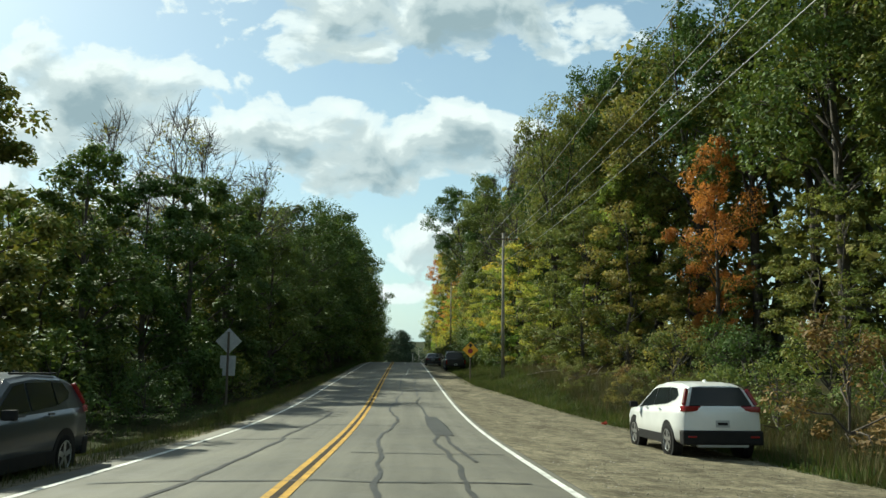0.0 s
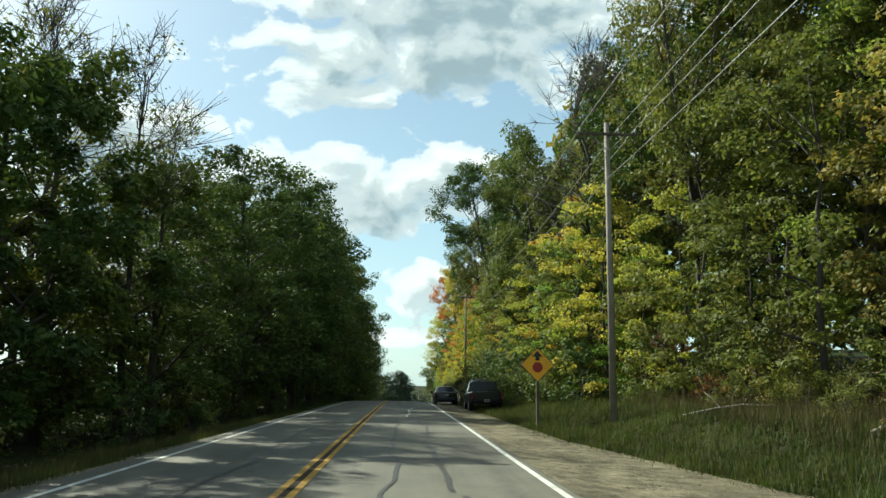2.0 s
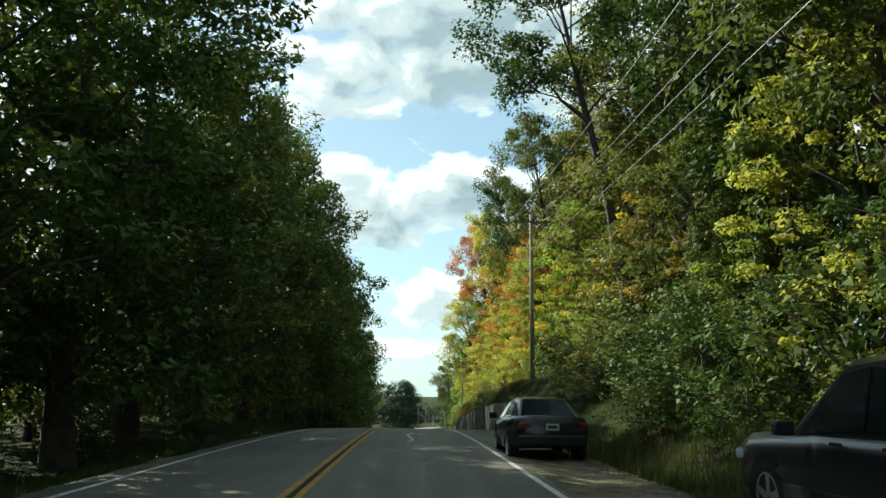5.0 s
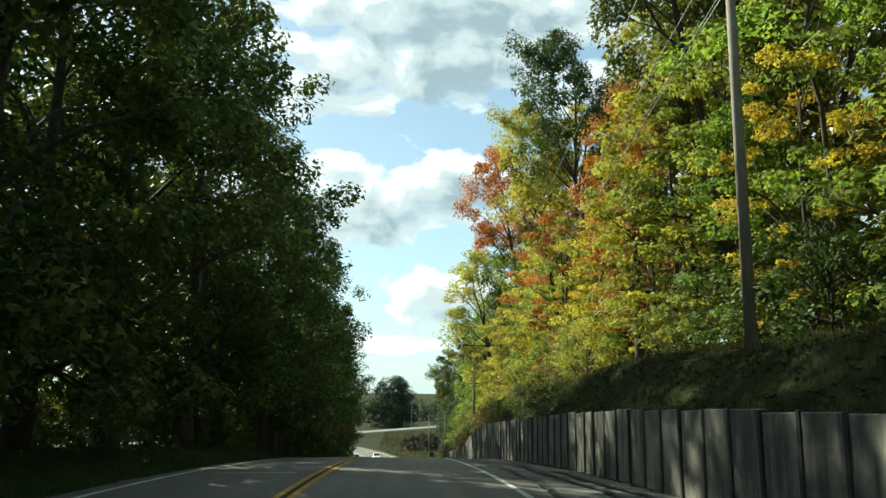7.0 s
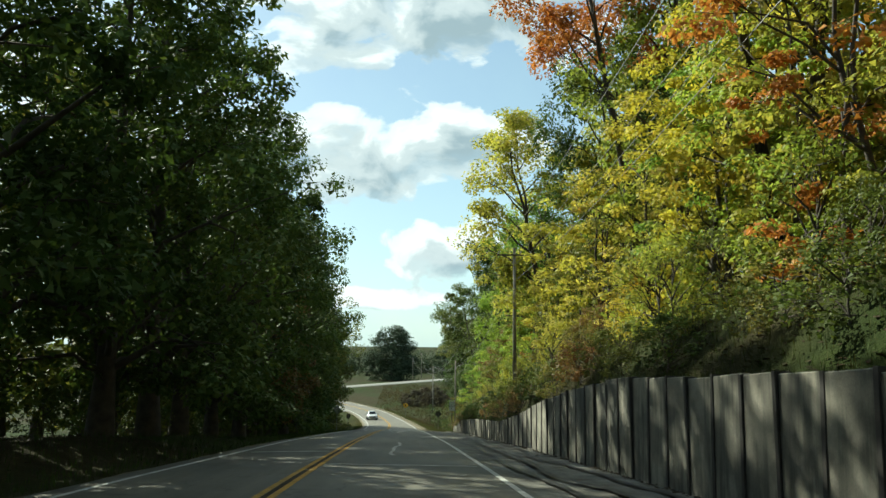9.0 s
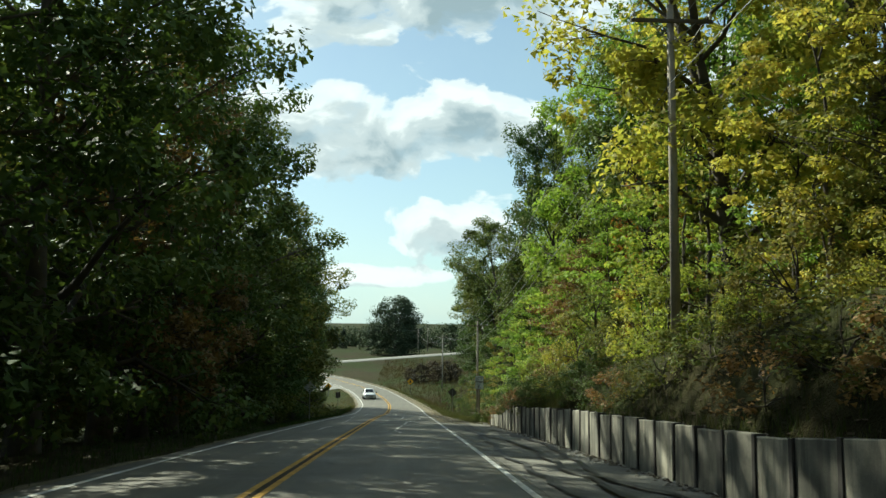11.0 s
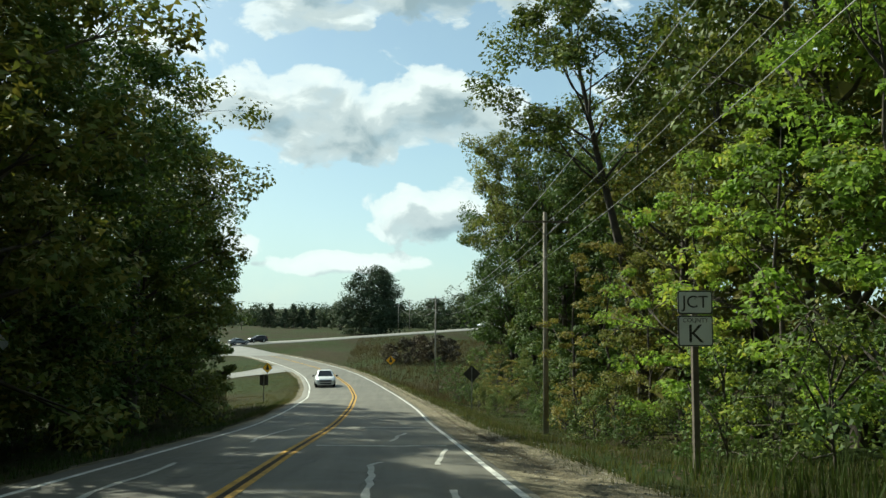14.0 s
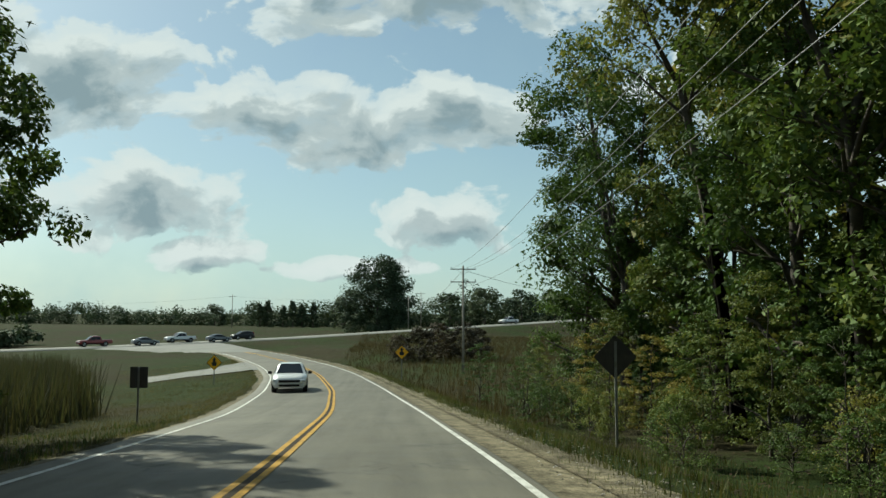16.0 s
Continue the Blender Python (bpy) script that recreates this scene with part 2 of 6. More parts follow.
SPRING_LEAF = material("bright_green_leaves", m_leaf([(0.0, (0.115, 0.205, 0.042)), (0.5, (0.215, 0.330, 0.058)), (0.85, (0.330, 0.405, 0.075)), (1.0, (0.480, 0.430, 0.095))], 0.62, 0.50))
LIME_LEAF = material("yellow_green_leaves", m_leaf([(0.0, (0.150, 0.215, 0.050)), (0.40, (0.285, 0.330, 0.066)), (0.75, (0.460, 0.430, 0.088)), (1.0, (0.620, 0.470, 0.100))], 0.62, 0.50))
OLIVE_LEAF = material("olive_leaves", m_leaf([(0.0, (0.084, 0.120, 0.032)), (0.45, (0.148, 0.176, 0.046)), (0.8, (0.250, 0.218, 0.060)), (1.0, (0.330, 0.232, 0.066))], 0.62, 0.36))
GOLD_LEAF = material("golden_leaves", m_leaf([(0.0, (0.330, 0.350, 0.060)), (0.5, (0.580, 0.490, 0.070)), (1.0, (0.680, 0.450, 0.070))], 0.62, 0.46))
RUST_LEAF = material("orange_leaves", m_leaf([(0.0, (0.430, 0.250, 0.060)), (0.5, (0.530, 0.235, 0.060)), (1.0, (0.480, 0.165, 0.055))], 0.62, 0.35))
BROWN_LEAF = material("brown_leaves", m_leaf([(0.0, (0.128, 0.102, 0.037)), (0.6, (0.221, 0.136, 0.051)), (1.0, (0.306, 0.128, 0.051))], 0.62, 0.28))
DARK_LEAF = material("dark_far_leaves", m_leaf([(0.0, (0.044, 0.066, 0.036)), (0.6, (0.064, 0.088, 0.044)), (1.0, (0.088, 0.100, 0.050))], 0.8, 0.12))
GRASS = material("grass_blades", m_leaf([(0.0, (0.030, 0.062, 0.012)), (0.4, (0.052, 0.082, 0.017)), (0.65, (0.092, 0.092, 0.032)), (1.0, (0.190, 0.158, 0.080))], 0.7, 0.3))
CORN = material("dry_corn", m_leaf([(0.0, (0.024, 0.042, 0.016)), (0.5, (0.040, 0.052, 0.022)), (1.0, (0.082, 0.074, 0.038))], 0.7, 0.25))

STRAW = material("dry_weeds", m_leaf([(0.0, (0.070, 0.066, 0.026)), (0.5, (0.130, 0.106, 0.054)), (1.0, (0.260, 0.205, 0.120))], 0.8, 0.2))
THICKET_LEAF = material("dull_thicket_leaves", m_leaf([(0.0, (0.030, 0.028, 0.016)), (0.6, (0.050, 0.040, 0.024)), (1.0, (0.075, 0.052, 0.032))], 0.7, 0.15))

# ---------------------------------------------------------------- mesh helpers


def mesh_object(name, verts, faces, mat, parent=None, smooth=False):
    me = bpy.data.meshes.new(name)
    me.from_pydata([tuple(v) for v in verts], [], [tuple(f) for f in faces])
    for m in mat if isinstance(mat, (list, tuple)) else [mat]:
        me.materials.append(m)
    if smooth:
        me.polygons.foreach_set("use_smooth", [True] * len(me.polygons))
    ob = new(name, me)
    ob.parent = parent
    return ob


def part(name, bm, mat, parent=None, label="", smooth=False):
    """Links a bmesh as one mesh object under a thing or a part."""
    me = bpy.data.meshes.new(name)
    bm.normal_update()
    bm.to_mesh(me)
    bm.free()
    me.materials.append(mat)
    if smooth:
        me.polygons.foreach_set("use_smooth", [True] * len(me.polygons))
    ob = new(name, me)
    ob.parent = parent
    return tagged(ob, label)


def thing(name, m, label, category, group="", kind=""):
    ob = new(name)
    ob.empty_display_size = 0.2
    ob.matrix_basis = m
    return tagged(ob, label, category, group, kind)


def box(size, at=(0, 0, 0), bevel=0.0, bm=None, turn=None):
    bm = bm or bmesh.new()
    m = Matrix.Translation(at) @ (turn or Matrix()) @ Matrix.Diagonal((*size, 1))
    made = bmesh.ops.create_cube(bm, size=1, matrix=m)
    if bevel:
        edges = {e for v in made["verts"] for e in v.link_edges}
        bmesh.ops.bevel(bm, geom=list(edges), offset=bevel, segments=2, affect="EDGES", profile=0.6)
    return bm


def rod(a, b, r1, r2=None, sides=8, bm=None):
    bm = bm or bmesh.new()
    a, b = Vector(a), Vector(b)
    m = Matrix.Translation((a + b) / 2) @ (b - a).to_track_quat("Z", "Y").to_matrix().to_4x4()
    bmesh.ops.create_cone(bm, cap_ends=True, segments=sides, radius1=r1, radius2=r1 if r2 is None else r2, depth=(b - a).length, matrix=m)
    return bm


def tube(points, radii, sides=6):
    """Vertices and faces of a tapered tube along points."""
    pts = [Vector(p) for p in points]
    verts, faces = [], []
    for i, p in enumerate(pts):
        d = (pts[min(i + 1, len(pts) - 1)] - pts[max(i - 1, 0)]).normalized()
        x = d.orthogonal().normalized() if i == 0 else (x - d * x.dot(d)).normalized()
        y = d.cross(x)
        for s in range(sides):
            a = 2 * math.pi * s / sides
            verts.append(p + (x * math.cos(a) + y * math.sin(a)) * radii[i])
        if i:
            n0, n1 = (i - 1) * sides, i * sides
            faces += [(n0 + s, n0 + (s + 1) % sides, n1 + (s + 1) % sides, n1 + s) for s in range(sides)]
    faces.append(tuple(range((len(pts) - 1) * sides, len(pts) * sides)))
    return verts, faces


def joined(pieces):
    verts, faces = [], []
    for v, f in pieces:
        n = len(verts)
        verts += list(v)
        faces += [tuple(i + n for i in face) for face in f]
    return verts, faces


# ---------------------------------------------------------------- the lie of the land
PROFILE_Y = [-60, -30, 0, 6.8, 14.5, 21.75, 29, 36, 47, 58, 93, 100, 107, 114.5, 121.5, 128, 135, 142, 160, 177, 199, 229, 256, 270, 285, 315, 350, 380, 420]
PROFILE_Z = [3.4, 1.7, 0, -.43, -.87, -1.25, -1.47, -1.58, -1.6, -1.6, -1.7, -1.76, -1.88, -2.08, -2.42, -2.82, -3.3, -3.85, -5.4, -7.0, -9.15, -12.2, -14.2, -14.9, -15.4, -15.9, -16.3, -16.6, -16.8]
_y = np.arange(-60, 420, 1.0)
_k = np.exp(-0.5 * (np.arange(-8, 9) / 3.0) ** 2)
_z = np.convolve(np.pad(np.interp(_y, PROFILE_Y, PROFILE_Z), 8, "reflect", reflect_type="odd"), _k / _k.sum(), "valid")


def road_z(y):
    return np.interp(y, _y, _z)


# the right-hand edge line, from which the carriageway is laid out to the left
EDGE = [(-60, 2.2), (0, 2.2), (200, 2.2), (225, 2.25), (239, 2.15), (256, 1.5), (272, 0.1), (288, -2.0), (302, -5.0), (314, -8.4), (330, -13.5), (345, -19.4), (362, -27.2), (376, -34.5)]
_s = np.arange(-60, 377, 1.0)
_ex = np.interp(_s, [p[0] for p in EDGE], [p[1] for p in EDGE])
_ex = np.convolve(np.pad(_ex, 8, "reflect", reflect_type="odd"), _k / _k.sum(), "valid")
_dx = np.gradient(_ex)


def on_road(s, off):
    """The place at the lateral offset off, counted to the right from the edge line, on the cross-section of the road at s."""
    i = np.clip(s, -60, 376)
    ex, dx = np.interp(i, _s, _ex), np.interp(i, _s, _dx)
    n = math.sqrt(1 + dx * dx)
    return ex + off / n, i - off * dx / n


WIDTH = 6.8                                      # between the two edge lines, at the widest


def left_line(s):
    return -float(np.interp(s, [-60, 90, 150, 220, 256, 300, 376], [6.8, 6.8, 6.6, 6.5, 6.4, 6.3, 6.3]))


def lateral(x, y):
    """Offset to the right of the edge line, and the place along the road, for arrays of places."""
    sq = np.clip(y, -60, 376)
    for _ in range(6):
        ex, dx = np.interp(sq, _s, _ex), np.interp(sq, _s, _dx)
        along = ((x - ex) * dx + (y - sq)) / (1 + dx * dx)
        sq = np.clip(sq + 0.8 * along, -60, 376)
    ex, dx = np.interp(sq, _s, _ex), np.interp(sq, _s, _dx)
    off = ((x - ex) - (y - sq) * dx) / np.sqrt(1 + dx * dx)
    return off, sq


def smooth_step(a, b, v):
    t = np.clip((v - a) / (b - a), 0, 1)
    return t * t * (3 - 2 * t)


WALL_Y0, WALL_Y1, WALL_X = 96.0, 197.0, 4.95
WALL_S, WALL_H = [96, 104, 108, 120, 130, 135, 140, 145, 150, 154, 159, 165, 176, 189, 192, 198], [0.35, 1.25, 1.32, 1.47, 1.57, 1.66, 1.76, 1.93, 1.78, 1.56, 1.15, 0.85, 1.0, 0.97, 0.60, 0.46]
# the highway that crosses ahead, from its far left to its far right
HW = [(-260, 262, -19.5), (-120, 338, -18.2), (-52, 374, -17.0), (-20, 396, -16.0), (34, 436, -13.6), (100, 484, -10.5), (220, 560, -6.0)]


def hw_z(x, y):
    """Distance across the highway's line (ahead is positive), and its height there."""
    xs = [p[0] for p in HW]
    yy, zz = np.interp(x, xs, [p[1] for p in HW]), np.interp(x, xs, [p[2] for p in HW])
    return (y - yy) * 0.83, zz


def wobble(x, y, scale, size):
    return size * (np.sin(x * scale + 1.3 * np.sin(y * scale * 0.7)) * np.cos(y * scale * 0.9 + 0.8 * np.sin(x * scale * 1.1)))


def shoulder_right(s):
    """Width of the gravel beside the right edge line."""
    return np.interp(s, [-60, 24, 40, 52, 62, 80, 96, 198, 206, 230, 376], [6.2, 6.0, 4.4, 2.6, 2.4, 2.2, 2.4, 2.6, 2.1, 1.6, 1.3])


def ground_z(x, y):
    x, y = np.asarray(x, float), np.asarray(y, float)
    off, s = lateral(x, y)
    base = road_z(s)
    sh = shoulder_right(s)
    right = np.maximum(off, 0)
    left = np.maximum(-off - WIDTH, 0)
    # to the right: gravel falls a little, then verge and wooded bank
    bank = np.interp(s, [-60, 10, 45, 60, 85, 100, 104, 115, 125, 155, 185, 200, 215, 300], [0.4, 0.4, 0.8, 0.8, 0.7, 1.6, 1.9, 2.35, 2.75, 2.9, 1.9, 0.2, -0.3, -1.5])
    rise = np.interp(s, [-60, 60, 100, 150, 200, 230, 270, 300], [0.06, 0.08, 0.12, 0.14, 0.10, 0.03, 0.0, 0.0])
    zr = -0.05 * np.minimum(right, sh) + smooth_step(sh + 0.3, sh + 3.6, right) * bank + np.clip(right - sh - 3.5, 0, 28) * rise
    in_wall = (s > WALL_Y0) & (s < WALL_Y1)
    top = np.interp(s, WALL_S, WALL_H) - 0.08
    crest = np.interp(s, [96, 110], [6.0, 4.8])
    behind = top - 0.12 + smooth_step(2.8, crest, right) * np.maximum(bank - top + np.interp(s, [96, 108], [0.0, 0.4]), 0.3) + np.clip(right - crest, 0, 28) * rise
    zr = np.where(in_wall, np.where(right > 2.85, behind, -0.02 * np.minimum(right, 2.6)), zr)
    fall = np.interp(s, [-60, 100, 240, 300], [0.02, 0.03, 0.05, 0.02])
    floor_rise = np.interp(s, [-60, 95, 112, 150, 178, 200], [-0.40, -0.40, 0.65, 0.65, 0.0, -0.40])
    zl = -0.12 * np.minimum(left, 1.4) + smooth_step(0.8, 4.2, left) * floor_rise - np.clip(left - 4, 0, 40) * fall
    z = base + np.where(off > 0, zr, zl)
    z = z - 0.09 * ((off < sh * 0.96) & (off > -WIDTH - 0.5)) + (smooth_step(sh + 0.2, sh + 2.2, right) + smooth_step(1.6, 3.0, left)) * (wobble(x, y, 0.55, 0.06) + wobble(x, y, 0.13, 0.14))
    # valley floor, the highway's bank and the far country
    across, hz = hw_z(x, y)
    valley = -16.6 + np.clip(x, -40, 60) * 0.012 + wobble(x, y, 0.05, 0.25)
    z = z + (valley - z) * smooth_step(250, 320, y) * smooth_step(7, 16, np.abs(off + 2.0))
    z = z + (hz - 0.12 - z) * (1 - smooth_step(6.0, 24.0, np.abs(across))) * smooth_step(240, 300, y)
    far = -16.0 + wobble(x, y, 0.011, 1.0)
    z = z + (far - z) * smooth_step(20, 110, across) * smooth_step(300, 400, y)
    side = np.abs(x)
    z = np.where(side > 60, z + smooth_step(60, 300, side) * (1 - smooth_step(200, 320, y)) * 4.0, z)
    return z


def gz(x, y):
    return float(ground_z(np.array([x]), np.array([y]))[0])


def graded(*spans):
    out = []
    for a, b, step in spans:
        out += list(np.arange(a, b, step))
    return np.array(out + [spans[-1][1]])


def build_ground():
    xs = graded((-4500, -1000, 500), (-1000, -300, 100), (-300, -80, 20), (-80, -30, 5), (-30, -16, 1.5), (-16, 14, 0.5), (14, 30, 1.5), (30, 80, 5), (80, 300, 20), (300, 1000, 100), (1000, 4500, 500))
    ys = graded((-2000, -200, 300), (-200, -40, 20), (-40, 330, 1.5), (330, 470, 3.0), (470, 700, 12), (700, 1500, 80), (1500, 4800, 400))
    gx, gy = np.meshgrid(xs, ys)
    z = ground_z(gx.ravel(), gy.ravel())
    n = len(xs)
    verts = np.stack([gx.ravel(), gy.ravel(), z], 1)
    faces = [(j * n + i, j * n + i + 1, (j + 1) * n + i + 1, (j + 1) * n + i) for j in range(len(ys) - 1) for i in range(n - 1)]
    tagged(mesh_object("ground", verts, faces, GROUND, smooth=True), "rough autumn grass and leaf litter beside a country road", "ground", kind="structure")


def strip(name, stations, lanes, mat, label="", category="", lift=0.0, ragged=None, parent=None):
    """A sheet along the road: lanes are offsets from the edge line (numbers or functions of s), with a drop for each."""
    verts, faces = [], []
    n = len(lanes)
    for j, s in enumerate(stations):
        for i, (off, drop) in enumerate(lanes):
            o = off(s) if callable(off) else off
            if ragged and i == n - 1:
                o += ragged * (noise.noise((s * 0.35, o, 3.0)) + 0.6 * noise.noise((s * 1.4, o, 7.0)))
            x, y = on_road(s, o)
            verts.append((x, y, float(road_z(s)) + lift + (drop(s) if callable(drop) else drop)))
        if j:
            a, b = (j - 1) * n, j * n
            faces += [(a + i, a + i + 1, b + i + 1, b + i) for i in range(n - 1)]
    ob = mesh_object(name, verts, faces, mat, parent, True)
    return tagged(ob, label, category, kind="structure") if label else ob


def cross_fall(s, off):
    return (0.02 if WALL_Y0 < s < WALL_Y1 else 0.05) * off


def yellow_at(s):
    return float(np.interp(s, [-60, 215, 236, 255, 270, 300, 376], [-3.68, -3.68, -3.42, -3.1, -2.86, -2.9, -3.1]))


def build_road():
    st = np.arange(-58, 376, 1.0)
    strip("road", st, [(lambda s: left_line(s) - 0.52, -0.10), (lambda s: left_line(s) - 0.50, -0.012), (left_line, 0.0), (-5.1, 0.028), (-3.7, 0.045), (-1.9, 0.028), (0, 0), (0.17, -0.004), (0.20, -0.006), (0.21, -0.10)], ASPHALT, "grey weathered two-lane asphalt road with sealed cracks", "road")
    fine = np.arange(-58, 376, 0.5)
    for a, b, mat, text in ((-58, 98, GRAVEL, "tan gravel shoulder beside the road"), (98, 199, PAVED, "pale worn paving below the retaining wall"), (199, 376, GRAVEL, "grey-brown gravel shoulder beside the road")):
        strip("road_shoulder", fine[(fine >= a) & (fine <= b)], [(0.16, -0.014), (0.30, -0.016), (1.2, lambda s: -0.03 - cross_fall(s, 1.2)), (lambda s: 0.6 * shoulder_right(s), lambda s: -cross_fall(s, 0.6 * shoulder_right(s)) - 0.005), (lambda s: 0.9 * shoulder_right(s), lambda s: -cross_fall(s, 0.9 * shoulder_right(s)) + 0.02), (lambda s: shoulder_right(s) + 0.35, lambda s: -cross_fall(s, shoulder_right(s)) - 0.03)], mat, text, "gravel shoulder", ragged=0.5)
    strip("road_shoulder", fine[::-1], [(lambda s: left_line(s) - 0.45, -0.03), (lambda s: left_line(s) - 0.6, -0.035), (lambda s: left_line(s) - float(np.interp(s, [-60, 16, 34, 60, 376], [1.75, 1.7, 1.0, 0.85, 0.95])), -0.08)], GRAVEL, "narrow gravel shoulder beside the oncoming lane", "gravel shoulder", ragged=0.25)
    for line in (lambda s: 0.0, left_line):
        strip("road_marking", st, [(lambda s: line(s) - 0.055, 0.003), (lambda s: line(s) + 0.055, 0.003)], WHITE_LINE, "worn white edge line painted on asphalt", "road marking", lift=0.006)
    for d in (-0.105, 0.105):
        strip("road_marking", st, [(lambda s: yellow_at(s) + d - 0.052, 0.045), (lambda s: yellow_at(s) + d + 0.052, 0.045)], YELLOW_LINE, "worn yellow centre line painted on asphalt", "road marking", lift=0.008)
    # the strip of dark sealant between the two yellow lines
    strip("crack_seal", st, [(lambda s: yellow_at(s) - 0.053 + 0.012 * math.sin(s), 0.045), (lambda s: yellow_at(s) + 0.053 + 0.012 * math.sin(1.7 * s), 0.045)], SEAM, "dark tar sealing the centre joint of the road", "crack seal", lift=0.006)


def build_highway():
    pts = []
    for i in range(len(HW) - 1):
        (x0, y0, z0), (x1, y1, z1) = HW[i], HW[i + 1]
        for j in range(12):
            t = j / 12
            pts.append(Vector((x0 + (x1 - x0) * t, y0 + (y1 - y0) * t, z0 + (z1 - z0) * t)))
    verts, faces = [], []
    for i, p in enumerate(pts):
        d = pts[min(i + 1, len(pts) - 1)] - pts[max(i - 1, 0)]
        side = Vector((-d.y, d.x, 0)).normalized()
        for o, drop in ((-4.6, -0.25), (-4.4, 0.0), (0, 0.06), (4.4, 0.0), (4.6, -0.25)):
            verts.append(p + side * o + Vector((0, 0, drop)))
        if i:
            faces += [((i - 1) * 5 + q, (i - 1) * 5 + q + 1, i * 5 + q + 1, i * 5 + q) for q in range(4)]
    tagged(mesh_object("road_highway", verts, faces, HIGHWAY, None, True), "pale highway crossing the valley", "highway", kind="structure")
    # the mouth of the side road where it meets the highway
    near, far, n = (on_road(338, 0.5), on_road(338, -6.9)), ((-14, 399.5), (-70, 365.0)), 14
    v, f = [], []
    for j in range(n + 1):
        for i in range(n + 1):
            t, u = j / n, i / n
            t2 = t ** 1.6
            a, b = Vector(near[0]).lerp(Vector(far[0]), t), Vector(near[1]).lerp(Vector(far[1]), t)
            mid_a, mid_b = on_road(338 + 36 * t, 0.5 + 3.5 * t2), on_road(338 + 36 * t, -6.9 - 12 * t2)
            p = Vector(mid_a).lerp(Vector(mid_b), u)
            level = float(road_z(338 + 36 * t)) + 0.055
            v.append((p.x, p.y, max(gz(p.x, p.y) + 0.03, level + (float(hw_z(p.x, p.y)[1]) + 0.075 - level) * float(smooth_step(0.15, 0.85, t)))))
    v = [(x, y, min(z, gz(x, y) - 0.04) if q % (n + 1) in (0, n) else z) for q, (x, y, z) in enumerate(v)]
    f = [(j * (n + 1) + i, j * (n + 1) + i + 1, (j + 1) * (n + 1) + i + 1, (j + 1) * (n + 1) + i) for j in range(n) for i in range(n)]
    tagged(mesh_object("road_junction", v, f, HIGHWAY, None, True), "pale paved mouth of the road at the junction", "junction", kind="structure")


def build_driveway():
    """The pale apron of a field track that leaves the inside of the curve."""
    v, f, n, m = [], [], 12, 16
    for j in range(m + 1):
        for i in range(n + 1):
            u, t = i / n, j / m
            half = 4.2 + 3.2 * (1 - u) ** 2 + 0.5 * noise.noise((u * 6, t * 5, 2.0))
            x, y = on_road(305 + (t - 0.5) * 2 * half, left_line(305) - 0.42 - 9.5 * u)
            v.append((x, y, gz(x, y) + 0.05 + 0.03 * (1 - u)))
    for j in range(m):
        f += [(j * (n + 1) + i, j * (n + 1) + i + 1, (j + 1) * (n + 1) + i + 1, (j + 1) * (n + 1) + i) for i in range(n)]
    tagged(mesh_object("driveway", v, f, HIGHWAY, None, True), "pale paved apron of a track leaving the curve", "driveway", kind="structure")


build_ground()
build_road()
build_highway()
build_driveway()

# ---------------------------------------------------------------- trees
rng = np.random.default_rng(7)


def leaf_mesh(name, centres, radii, per, size, mat, flat=0.7, seed=0, corners=4):
    """Many small bent leaves spread round clump centres."""
    g = np.random.default_rng(seed)
    centres, radii = np.asarray(centres, float), np.asarray(radii, float)
    n = len(centres) * per
    idx = np.repeat(np.arange(len(centres)), per)
    d = g.normal(size=(n, 3))
    d /= np.linalg.norm(d, axis=1)[:, None]
    r = radii[idx] * g.uniform(0.25, 1.0, n) ** 0.55
    p = centres[idx] + d * r[:, None] * np.array([1, 1, flat])
    # long axis droops outwards, the blade faces up or out
    nrm = d * 0.7 + g.normal(size=(n, 3)) * 0.5 + np.array([0, 0, 0.75])
    nrm /= np.linalg.norm(nrm, axis=1)[:, None]
    ax = g.normal(size=(n, 3)) + d * 0.5 - np.array([0, 0, 0.35])
    ax -= nrm * (ax * nrm).sum(1)[:, None]
    ax /= np.linalg.norm(ax, axis=1)[:, None]
    bx = np.cross(nrm, ax)
    ln = size * g.uniform(0.6, 1.35, n)[:, None]
    wd = ln * g.uniform(0.32, 0.52, n)[:, None]
    sag = nrm * ln * 0.12
    if corners == 4:
        v = np.stack([p - ax * ln * 0.5, p + bx * wd + sag - ax * ln * 0.05, p + ax * ln * 0.5, p - bx * wd + sag + ax * ln * 0.05], 1).reshape(-1, 3)
    else:
        v = np.stack([p + ax * ln * 0.66, p - ax * ln * 0.50 + bx * wd * 1.05, p - ax * ln * 0.30 - bx * wd * 1.0], 1).reshape(-1, 3)
    me = bpy.data.meshes.new(name)
    me.vertices.add(corners * n)
    me.vertices.foreach_set("co", v.ravel())
    me.loops.add(corners * n)
    me.loops.foreach_set("vertex_index", np.arange(corners * n))
    me.polygons.add(n)
    me.polygons.foreach_set("loop_start", np.arange(0, corners * n, corners))
    me.update()
    me.validate()
    me.materials.append(mat)
    return me


